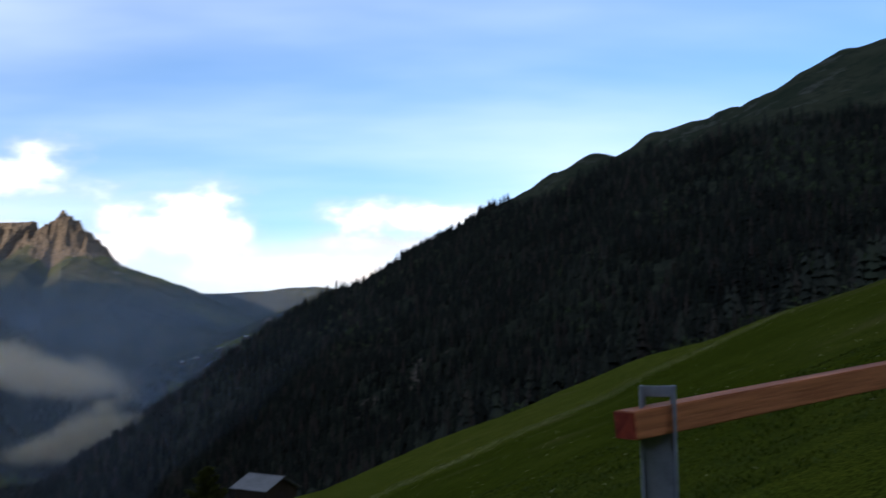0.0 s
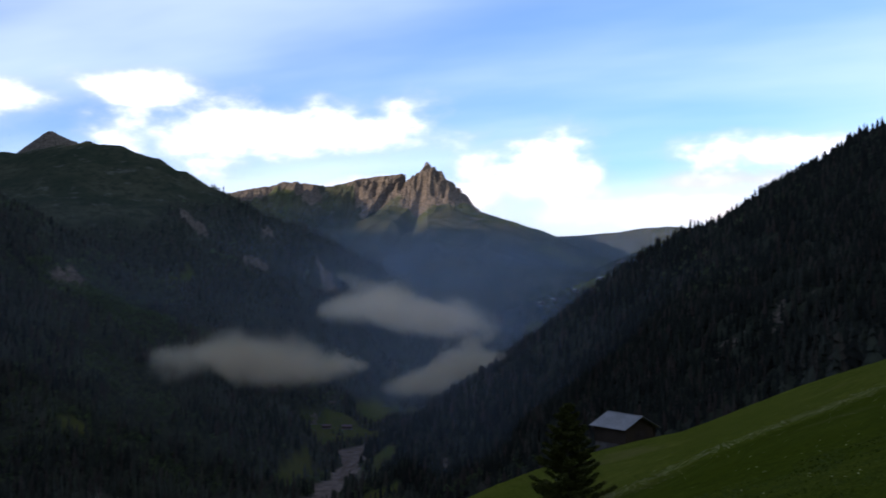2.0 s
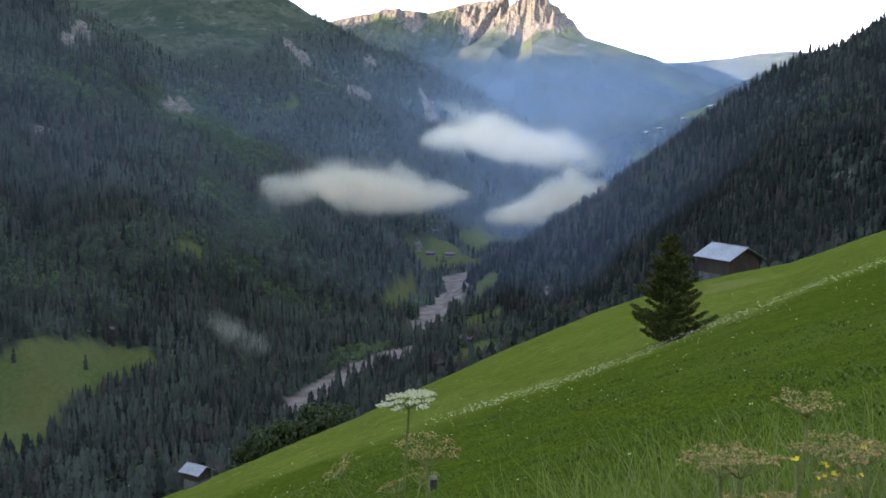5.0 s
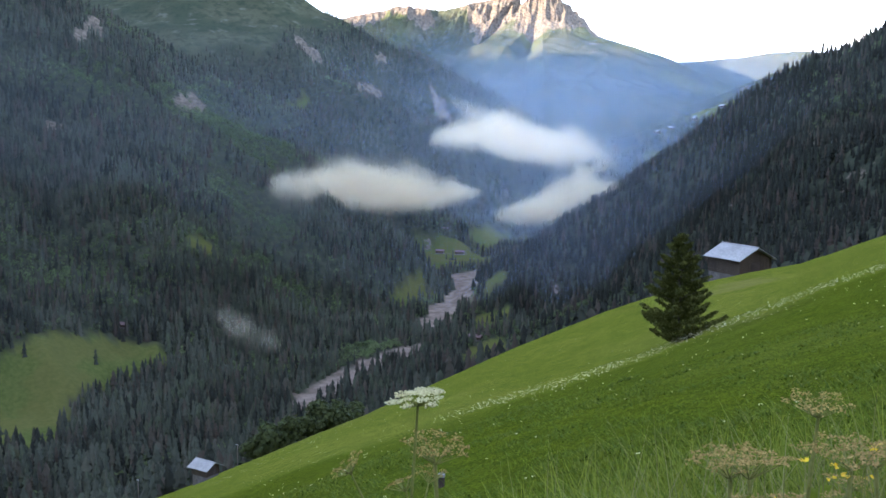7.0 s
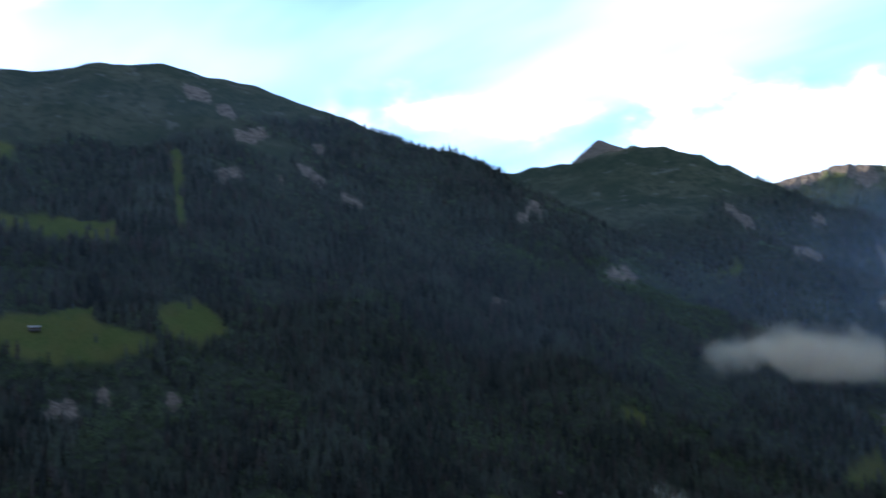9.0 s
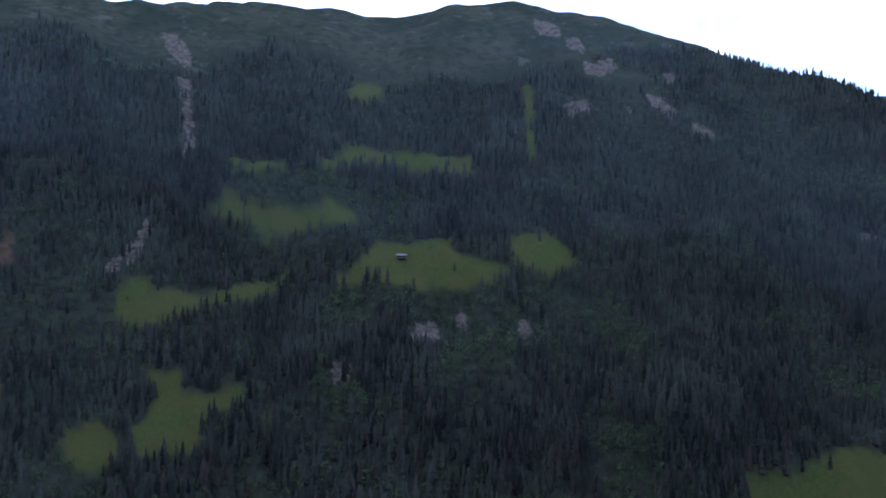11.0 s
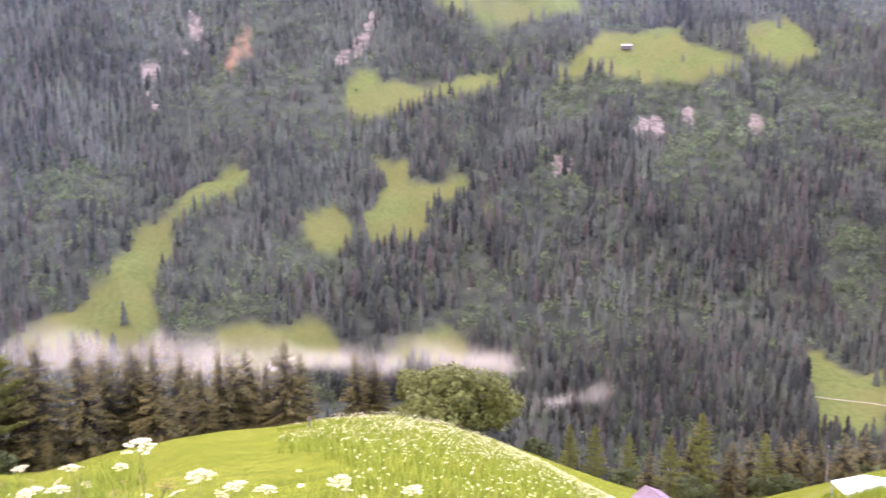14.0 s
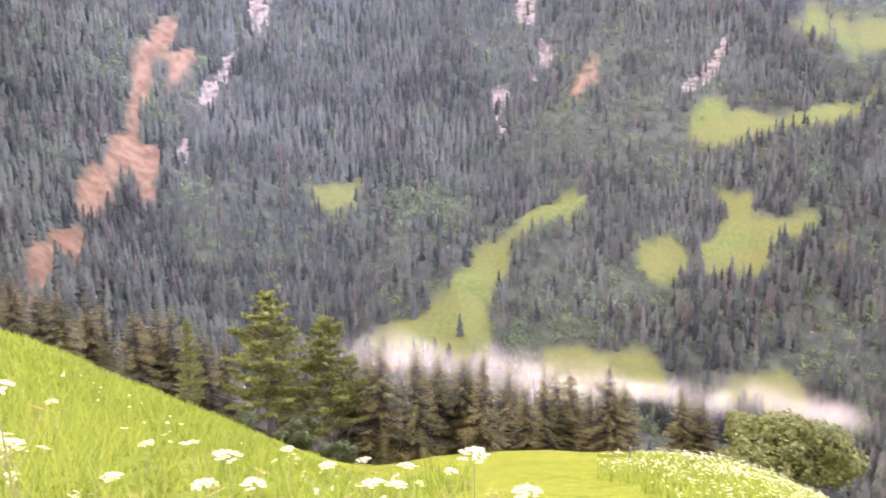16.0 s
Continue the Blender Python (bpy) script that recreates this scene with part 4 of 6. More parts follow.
def fog_bank(yaw0, yaw1, r0, r1, el0, el1, thick, seed, sheets=4, dense=1.0, bow=0.0, grain=0.5):
    """A bank of fog made of soft billowing sheets one behind another, from one end to the other."""
    rng = np.random.default_rng(seed)
    nu, nv = 90, 24
    u, v = np.meshgrid(np.linspace(0, 1, nu), np.linspace(-1, 1, nv), indexing="ij")
    verts, dens, faces = [], [], []
    for k in range(sheets):
        yaw = np.radians(yaw0 + (yaw1 - yaw0) * u)
        r = r0 + (r1 - r0) * u + (k - sheets / 2) * thick * (0.35 if sheets < 5 else 0.22)
        lump = 0.42 * fbm(u * 8 + 0.12 * k, v * 0 + seed + 0.12 * k, 1.0, 5, seed, 0.6)
        half = thick * (0.14 + 0.95 * np.sin(math.pi * u) ** 0.75) * (1 + lump * np.where(v > 0, 1.0, 0.45))
        mid = EYE + r * np.tan(np.radians(el0 + (el1 - el0) * u + bow * np.sin(math.pi * u))) + thick * 0.30 * fbm(u * 3, v * 0 + seed + 0.1 * k, 1.0, 2, seed + 50)
        rr = r - 0.10 * thick * (1 - v * v)
        verts.append(np.stack([-rr * np.sin(yaw), rr * np.cos(yaw), mid + v * half], axis=-1).reshape(-1, 3))
        ends = np.clip(np.minimum(u, 1 - u) / 0.34, 0, 1)
        dens.append((np.sqrt(ends) * np.clip(1 - np.abs(v) ** 1.7, 0, 1) ** 1.25 * dense * np.clip(np.minimum(u, 1 - u) / 0.04, 0, 1)).ravel())
        i, j = np.meshgrid(np.arange(nu - 1), np.arange(nv - 1), indexing="ij")
        b = k * nu * nv
        faces.append(np.stack([b + i * nv + j, b + (i + 1) * nv + j, b + (i + 1) * nv + j + 1, b + i * nv + j + 1], axis=-1).reshape(-1, 4))
    me = mesh_from("fog_bank", np.concatenate(verts), np.concatenate(faces), M_FOG, True)
    me.attributes.new("mist", "FLOAT", "POINT").data.foreach_set("value", np.concatenate(dens).astype(np.float32))
    me.attributes.new("grain", "FLOAT", "POINT").data.foreach_set("value", np.full(nu * nv * sheets, grain / thick, np.float32))
    ob = tagged(new("fog_bank", me), "soft pale grey bank of morning fog lying in the valley", "fog", kind="stuff")
    ob.visible_shadow = False


fog_bank(38.6, 25.0, 1240, 1850, -3.2, -3.3, 44, 3, 11, 1.1)
fog_bank(29.0, 17.0, 2060, 2350, 0.1, -0.9, 60, 5, 11, 1.1)
fog_bank(27.8, 22.4, 2030, 2180, 2.0, 0.6, 26, 6, 3, 0.8)
fog_bank(25.0, 16.6, 1850, 1580, -4.8, -2.9, 38, 7, 10, 1.0)
fog_bank(20.6, 17.0, 1700, 1600, -1.9, -1.5, 20, 9, 3, 0.8)
fog_bank(42.5, 36.6, 880, 840, -10.6, -13.0, 18, 11, 2, 0.55)
fog_bank(119.0, 91.0, 472, 452, -16.0, -19.4, 19, 13, 4, 0.66, 0.0, 0.3)
fog_bank(100.0, 80.0, 452, 430, -18.7, -19.9, 12, 15, 4, 0.64, 0.4, 0.3)
fog_bank(86.5, 74.0, 420, 430, -20.2, -19.6, 9, 17, 3, 0.46, -1.2, 0.3)


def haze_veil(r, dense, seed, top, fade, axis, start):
    """A thin wide sheet across the valley, with morning haze put into its colour."""
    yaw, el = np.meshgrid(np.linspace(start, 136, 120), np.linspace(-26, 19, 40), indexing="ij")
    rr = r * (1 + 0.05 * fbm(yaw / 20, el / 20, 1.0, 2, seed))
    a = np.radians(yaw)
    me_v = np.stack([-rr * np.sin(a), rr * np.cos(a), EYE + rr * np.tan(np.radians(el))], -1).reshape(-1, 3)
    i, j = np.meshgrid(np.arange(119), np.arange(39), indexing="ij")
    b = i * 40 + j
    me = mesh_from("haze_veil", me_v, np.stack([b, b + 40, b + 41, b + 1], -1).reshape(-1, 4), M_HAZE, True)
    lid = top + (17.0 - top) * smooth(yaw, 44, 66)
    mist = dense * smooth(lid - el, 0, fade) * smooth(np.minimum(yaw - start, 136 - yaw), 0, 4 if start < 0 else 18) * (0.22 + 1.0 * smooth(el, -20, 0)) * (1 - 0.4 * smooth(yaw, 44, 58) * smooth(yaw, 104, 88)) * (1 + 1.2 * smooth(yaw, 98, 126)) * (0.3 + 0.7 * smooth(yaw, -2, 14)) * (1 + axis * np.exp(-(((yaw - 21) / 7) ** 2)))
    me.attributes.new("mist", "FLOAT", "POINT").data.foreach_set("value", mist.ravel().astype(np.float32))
    ob = tagged(new("haze_veil", me), "thin bluish sheet painted as morning haze across the valley", "haze", kind="stuff")
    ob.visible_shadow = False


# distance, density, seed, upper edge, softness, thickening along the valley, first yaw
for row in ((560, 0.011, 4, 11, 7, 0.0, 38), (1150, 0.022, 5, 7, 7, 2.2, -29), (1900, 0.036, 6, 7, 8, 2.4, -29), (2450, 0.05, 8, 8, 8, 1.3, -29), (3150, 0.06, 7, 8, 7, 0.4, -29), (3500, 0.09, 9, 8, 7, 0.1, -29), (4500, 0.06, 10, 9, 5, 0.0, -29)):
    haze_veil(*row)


# ---- trees ----
def spruce_crown(seed, high, wide, whorls, per, skirt=0.1, ragged=0.3):
    """Sagging boughs in whorls round a stem, each a rib with hanging sprays on both sides."""
    rng = np.random.default_rng(seed)
    verts = []
    for w in range(whorls):
        f = w / (whorls - 1)
        z = high * (skirt + (0.985 - skirt) * f ** 0.92)
        reach = wide * ((1 - f) ** 0.8 * 0.95 + 0.03) * (0.65 + 0.35 * min(1, (f + 0.02) * 8)) * rng.uniform(0.85, 1.12)
        for b in range(max(5, int(per * (1 - 0.5 * f)))):
            a = rng.uniform(0, 2 * math.pi)
            length = reach * rng.uniform(1 - ragged, 1 + ragged)
            sag = rng.uniform(0.25, 0.6) * (1 - f) - 0.35 * f
            c, s = math.cos(a), math.sin(a)
            steps = max(4, min(10, int(length / 0.42)))
            rib = lambda g: np.array([c * length * g, s * length * g, z + length * (-sag * g * (1.5 - 0.75 * g))])
            for k in range(steps):
                g = (k + 0.4) / steps
                p, q = rib(g), rib(g + 0.9 / steps)
                out = (0.14 + 0.50 * length * (1 - g) ** 0.8 * (0.35 + g) * 0.6) * rng.uniform(0.7, 1.4)
                for side in (-1, 1):
                    tip = p + np.array([c * out * 0.55 - s * side * out, s * out * 0.55 + c * side * out, -out * rng.uniform(0.25, 0.75)])
                    verts += [p, q, tip]
            verts += [rib(0.8) + np.array([-s, c, 0]) * 0.06, rib(0.8) - np.array([-s, c, 0]) * 0.06, rib(1.06)]
    return mesh_from("crown", np.array(verts), np.arange(len(verts)).reshape(-1, 3))


def leaf_crown(seed, clumps, leaves, size):
    """A crown of many small leaves gathered round clump centres: (x, y, z, radius)."""
    rng = np.random.default_rng(seed)
    total = sum(c[3] ** 2 for c in clumps)
    verts, faces, base = [], [], 0
    for x, y, z, r in clumps:
        k = int(leaves * r * r / total)
        d = rng.normal(size=(k, 3))
        d /= np.linalg.norm(d, axis=1)[:, None]
        p = np.array([x, y, z]) + d * r * rng.uniform(0.62, 1.08, (k, 1)) * np.array([1, 1, 0.85])
        e1 = rng.normal(size=(k, 3))
        e1 -= d * (e1 * d).sum(1)[:, None] * 0.6
        e1 /= np.linalg.norm(e1, axis=1)[:, None]
        e2 = np.cross(d, e1) + 0.35 * rng.normal(size=(k, 3))
        w = size * rng.uniform(0.6, 1.3, (k, 1))
        quad = np.stack([p - e1 * w, p + e2 * w * 0.6, p + e1 * w, p - e2 * w * 0.6], axis=1)
        verts.append(quad.reshape(-1, 3))
        faces.append(base + np.arange(k * 4).reshape(-1, 4))
        base += k * 4
    return mesh_from("crown", np.concatenate(verts), np.concatenate(faces))


def trunk(high, thick, limbs=0, seed=0, spread=2.0):
    bm = bmesh.new()
    rng = random.Random(seed)
    tube(bm, [(0, 0, -0.8), (0, 0, 0.1), (0.02 * high * rng.uniform(-1, 1), 0.0, high * 0.5), (0, 0, high)], [thick * 1.5, thick, thick * 0.6, thick * 0.12], 8)
    for _ in range(limbs):
        z, a = high * rng.uniform(0.25, 0.75), rng.uniform(0, 6.28)
        e = spread * rng.uniform(0.6, 1.0)
        tube(bm, [(0, 0, z), (0.5 * e * math.cos(a), 0.5 * e * math.sin(a), z + 0.35 * e), (e * math.cos(a), e * math.sin(a), z + 0.6 * e)], [thick * 0.4, thick * 0.25, thick * 0.06], 5)
    return bm


def make_tree(name, label, group, crown, high, thick, mat, limbs=0, seed=0, spread=2.0, inner=None):
    ob = thing(name, Matrix(), label, "tree", group)
    part("trunk", trunk(high, thick, limbs, seed, spread), M_BARK, ob)
    part("crown", crown, mat, ob)
    # a darker second crown fills the gaps with painted shade
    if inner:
        part("inner_crown", inner, M_TWIG, ob, "brown inner crown, darkened as shade between the boughs")
    return ob


def scatter_clumps(seed, count, rx, rz, z0, r0, r1):
    rng = random.Random(seed)
    out = []
    for _ in range(count):
        a, q, h = rng.uniform(0, 6.28), rng.uniform(0, 1) ** 0.5, rng.uniform(-1, 1)
        w = math.sqrt(max(0.05, 1 - h * h))
        out.append((rx * q * w * math.cos(a), rx * q * w * math.sin(a), z0 + rz * h, rng.uniform(r0, r1)))
    return out


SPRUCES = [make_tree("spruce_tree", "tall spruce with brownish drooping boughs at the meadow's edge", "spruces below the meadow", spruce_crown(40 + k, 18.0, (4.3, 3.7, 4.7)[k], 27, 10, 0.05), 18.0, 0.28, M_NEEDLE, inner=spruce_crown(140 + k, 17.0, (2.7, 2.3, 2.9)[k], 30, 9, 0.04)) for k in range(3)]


def bough_crown(seed, low, high, wide, boughs, leaves, size, power=0.8, rise=0.25, skirt=0.6):
    """An open crown of separate boughs, each thick with short tufts of needles, that lift at their tips."""
    rng = np.random.default_rng(seed)
    f = (np.arange(boughs) + rng.uniform(0, 1, boughs)) / boughs
    a = 2.4 * np.arange(boughs) + rng.uniform(-0.7, 0.7, boughs)
    length = wide * ((1 - f) ** power + 0.05) * rng.uniform(0.55, 1.15, boughs) * np.minimum(1, skirt + 3 * f)
    pick = rng.choice(boughs, leaves, p=(length + 0.15 * wide) / (length + 0.15 * wide).sum())
    g = 0.12 + 0.92 * rng.uniform(0, 1, leaves) ** 0.7
    run = length[pick]
    mid = np.stack([np.cos(a[pick]) * run * g, np.sin(a[pick]) * run * g, low + (high - low) * f[pick] + run * (rise * g * g - 0.12 * g)], -1)
    puff = (0.05 * wide + 0.17 * run * (1.15 - g))[:, None] * np.array([1, 1, 0.62])
    d = rng.normal(size=(leaves, 3))
    mid = mid + d / np.linalg.norm(d, axis=1)[:, None] * puff * rng.uniform(0.3, 1.0, (leaves, 1))
    e1 = rng.normal(size=(leaves, 3)) + np.array([0, 0, 0.5])
    e1 /= np.linalg.norm(e1, axis=1)[:, None]
    e2 = np.cross(e1, rng.normal(size=(leaves, 3)))
    e2 /= np.linalg.norm(e2, axis=1)[:, None]
    w = size * rng.uniform(0.6, 1.4, (leaves, 1))
    quads = np.stack([mid - e1 * w, mid + e2 * w * 0.35, mid + e1 * w, mid - e2 * w * 0.35], axis=1)
    return mesh_from("crown", quads.reshape(-1, 3), np.arange(leaves * 4).reshape(-1, 4))


LARCHES = [make_tree("larch_tree", "light green larch with a tall feathery crown", "larches below the meadow", bough_crown(50 + k, 1.2, 17.4, 3.3, 120, 15000, 0.17), 18.0, 0.25, M_LARCH, 16, k, 2.2) for k in range(2)]
PINES = [make_tree("pine_tree", "tall pine with an open feathery green crown", "pines in the tree line", bough_crown(60 + k, 3.2, 17.2, 4.3, 95, 22000, 0.19, 0.55, 0.35), 17.5, 0.4, M_LARCH, 16, k, 2.6) for k in range(2)]
# spruces: yaw, distance, height
LINE = [(132.5, 190, 12.6), (131.3, 200, 11.5), (130.1, 190, 12.7), (128.6, 200, 15.2), (127.8, 205, 15.6), (126.1, 195, 16.2), (124.8, 205, 19.0), (124.0, 200, 20.5), (122.3, 215, 20.2), (121.0, 240, 22.2), (116.6, 230, 21.6),
        (113.4, 215, 22.9), (111.6, 205, 26.9), (109.3, 205, 25.6), (108.0, 215, 24.1), (106.4, 215, 23.0), (105.1, 205, 22.6), (103.6, 250, 24.2), (102.5, 210, 15.4), (101.3, 215, 20.0), (100.6, 220, 20.0), (99.7, 225, 21.2),
        (98.5, 215, 16.5), (97.3, 210, 20.7), (96.4, 215, 17.9), (93.0, 215, 16.9), (91.8, 218, 15.7)]
LINE += [(yaw + 0.8, r + 11, high * 0.93) for yaw, r, high in LINE[::2]]
LOWER = [(71.6, 280, 23.6), (69.4, 275, 18.3), (68.4, 290, 20.2), (66.6, 285, 18.9), (65.5, 290, 20.8), (64.4, 295, 17.6), (63.1, 300, 18.5), (62.0, 310, 20.3), (74.4, 300, 17.0), (60.7, 320, 19.3)]


def place_trees():
    rng = random.Random(5)
    first = set()
    for kinds, rows in ((SPRUCES, LINE + LOWER), (LARCHES, [(79.4, 260, 15.2), (77.8, 262, 17.2), (75.7, 265, 17.6), (73.1, 270, 19.3), (71.3, 275, 27.1), (67.5, 280, 20.5), (123.1, 190, 18.1)]), (PINES, [(118.4, 205, 32.3), (114.9, 205, 31.5)])):
        for i, (yaw, r, high) in enumerate(rows):
            k = i % len(kinds)
            m = stand(yaw, r, rng.uniform(0, 360), 1.0, 0.3)
            tall = high / 16.4
            m = m @ Matrix.Diagonal((max(0.85, tall) * rng.uniform(1.1, 1.4), max(0.85, tall) * rng.uniform(1.1, 1.4), tall, 1))
            if k == i and kinds[k] not in first:
                first.add(kinds[k])
                kinds[k].matrix_world = m
            else:
                ob = copy_thing(kinds[k], Matrix())
                ob.matrix_world = m


place_trees()
bush = make_tree("maple_tree", "broad round light green maple below the meadow knoll", "", leaf_crown(71, scatter_clumps(70, 46, 12.0, 4.6, 5.6, 2.2, 3.8), 16000, 0.42), 7.0, 0.5, M_LEAF, 14, 3, 5.0)
bush.matrix_world = stand(87.6, 206, 40, 1.0, 0.6)
bush.scale = (1.3, 1.3, 1.25)
SHRUB = make_tree("shrub", "rounded dark green shrub at the foot of the meadow", "shrubs round the houses", leaf_crown(72, scatter_clumps(73, 16, 2.3, 1.6, 1.9, 0.9, 1.5), 3500, 0.22), 2.5, 0.12, M_SHRUB, 6, 4, 1.6)
SHRUB.matrix_world = stand(76.1, 215, 0, 1.35)
for yaw, r, s in ((71.6, 212, 1.5), (67.3, 190, 1.2), (66.0, 192, 1.0), (81.5, 222, 1.6), (114.2, 172, 1.25), (117.1, 178, 1.5), (119.9, 168, 0.9), (37.6, 168, 1.7), (36.2, 175, 1.5), (38.9, 166, 1.2), (34.8, 180, 1.9), (33.6, 190, 1.6)):
    copy_thing(SHRUB, Matrix()).matrix_world = stand(yaw, r, yaw * 47 % 360, s)
young = make_tree("young_spruce", "young bushy spruce standing alone on the meadow slope", "", bough_crown(81, 0.25, 6.9, 2.7, 100, 36000, 0.085, 0.72, 0.4, 0.6), 6.9, 0.11, M_YOUNG, 18, 6, 1.5)
young.matrix_world = stand(13.6, 60, 20, 1.0, 0.2)


# ---- huts and houses ----
def log_barn(name, m, label, group, long, wide, high, roof_mat, wall_mat, pitch=0.52, over=0.6, stone=0.35, door=True, logs=False):
    """A log barn: stone footing, log walls, gables, doors and a sheet roof with eaves; the gable looks along +x."""
    ob = thing(name, m, label, "barn", group)
    lx, wy = long / 2, wide / 2
    bm = bmesh.new()
    box(bm, (-lx - 0.05, -wy - 0.05, -1.6), (lx + 0.05, wy + 0.05, stone))
    part("footing", bm, M_STONE, ob, "rough stone footing")
    course = (high - stone) / max(4, int((high - stone) / 0.24))
    rise = wy * pitch
    shared = {}

    def log(parent, key, lo, hi, at):
        """One squared log; alike logs share a mesh."""
        if key not in shared:
            bm = bmesh.new()
            box(bm, lo, hi)
            shared[key] = bpy.data.meshes.new("log")
            bm.to_mesh(shared[key])
            bm.free()
        part("log", shared[key], wall_mat, parent).location = at

    for side in (-1, 1):
        bm = bmesh.new()
        box(bm, (-lx, side * wy - 0.06, stone), (lx, side * wy + 0.06, high))
        wall = part("side_wall", bm, wall_mat, ob)
        z, k = stone, 0
        while logs and z < high - 0.05:
            log(wall, ("s", k % 2), (-lx - 0.2 + 0.02 * (k % 2), -0.09 - 0.02 * (k % 2), 0.008), (lx + 0.2, 0.09 + 0.02 * (k % 2), course - 0.008), (0, side * wy, z))
            z, k = z + course, k + 1
        bm = bmesh.new()
        rim = [(-wy + 0.07, stone), (wy - 0.07, stone), (wy - 0.07, high), (0, high + rise - 0.05), (-wy + 0.07, high)]
        a, b = ([bm.verts.new((side * lx + d, y, z)) for y, z in rim] for d in (-0.05, 0.05))
        bm.faces.new(a), bm.faces.new(b[::-1])
        for i in range(5):
            bm.faces.new((a[i], b[i], b[(i + 1) % 5], a[(i + 1) % 5]))
        bmesh.ops.recalc_face_normals(bm, faces=bm.faces)
        wall = part("gable_wall", bm, wall_mat, ob)
        z, k = stone, 0
        while logs:
            half = wy - 0.12 if z < high else wy - 0.12 - (z + course - high) / pitch
            if half < 0.15:
                break
            log(wall, ("g", round(half, 2), k % 2), (-0.085 - 0.02 * (k % 2), -half, 0.008), (0.085 + 0.02 * (k % 2), half, course - 0.008), (side * lx, 0, z))
            z, k = z + course, k + 1
    if door:
        bm = bmesh.new()
        for k in range(5):
            box(bm, (lx + 0.115, -0.75 + 0.3 * k, stone + 0.05), (lx + 0.155, -0.75 + 0.3 * k + 0.28, stone + 1.75))
        box(bm, (lx + 0.158, -0.75, stone + 0.4), (lx + 0.185, 0.74, stone + 0.52))
        box(bm, (lx + 0.158, -0.75, stone + 1.3), (lx + 0.185, 0.74, stone + 1.42))
        part("door", bm, M_DOOR, ob, "dark boarded barn door")
    top = high + wy * pitch + 0.06
    for side in (-1, 1):
        bm = bmesh.new()
        edge = wy + over
        x0, x1 = -lx - over * 1.2, lx + over * 1.2
        y1, z1 = side * edge, top - edge * pitch
        v = [bm.verts.new(p) for p in ((x0, 0, top), (x1, 0, top), (x1, y1, z1), (x0, y1, z1), (x0, 0, top + 0.09), (x1, 0, top + 0.09), (x1, y1, z1 + 0.09), (x0, y1, z1 + 0.09))]
        for f in ((0, 1, 2, 3), (7, 6, 5, 4), (0, 4, 5, 1), (1, 5, 6, 2), (2, 6, 7, 3), (3, 7, 4, 0)):
            bm.faces.new([v[i] for i in f])
        bmesh.ops.recalc_face_normals(bm, faces=bm.faces)
        part("roof_slope", bm, roof_mat, ob, "pale sheet metal roof slope" if roof_mat is M_SHEET else "reddish roof slope")
    bm = bmesh.new()
    tube(bm, [(-lx - over * 1.2, 0, top + 0.10), (lx + over * 1.2, 0, top + 0.10)], [0.09, 0.09], 6)
    part("ridge_cap", bm, roof_mat, ob)
    return ob


def facing(yaw, r, turn, lift=0.0):
    """A pose on the ground whose +x looks back at the viewer, turned by some degrees."""
    x, y, z = spot(yaw, r)
    return pose(x, y, z + lift, 0, 0, yaw - 90 + turn)


log_barn("hay_barn", facing(10.3, 138, 42, 0.35), "weathered brown log hay barn with pale metal roof on the meadow", "", 6.0, 5.4, 2.3, M_SHEET, M_BOARD, stone=0.0, logs=True)
log_barn("meadow_hut", facing(42.1, 158, 44, 0.9), "small dark log hut with pale metal roof at the meadow's foot", "", 3.1, 2.7, 1.8, M_SHEET, M_BOARD, logs=True)
log_barn("alp_hut", facing(76.4, 1050, 80, 1.2), "low hut with bright metal roof on a forest clearing", "", 10.0, 5.0, 2.2, M_SHEET, M_BOARD)
log_barn("clearing_hut", facing(46.6, 915, 60, 1.0), "small reddish hut at the upper edge of a wide clearing", "", 8.0, 6.0, 2.6, M_TILE, M_BOARD)
log_barn("roadside_house", facing(25.7, 975, 70, 1.5), "reddish-roofed farm building beside the valley track", "", 13.0, 8.0, 3.2, M_TILE, M_BOARD)
for yaw, r, s, mat in ((27.9, 1700, 14, M_TILE), (27.3, 1740, 11, M_SHEET), (26.7, 1690, 16, M_TILE), (27.6, 1790, 12, M_TILE)):
    log_barn("valley_farmhouse", facing(yaw, r, 60 + s, 1.5), "far farm building on the green valley floor", "valley farm", s, s * 0.6, 4.0, mat, M_BOARD)
for yaw, r, s in ((15.9, 2850, 16), (15.2, 2880, 14), (14.4, 2900, 18), (13.1, 2980, 15), (11.6, 3050, 18), (10.6, 3080, 14)):
    log_barn("village_house", facing(yaw, r, 30 + s, 1.5), "tiny far house with pale roof on the village slope", "hillside village", s, s * 0.7, 5.0, M_SHEET, M_BOARD)
log_barn("lower_house", facing(73.8, 150, 35, -1.2), "house with a pinkish brown roof below the meadow", "", 6.0, 5.0, 1.9, M_TILE, M_BOARD)


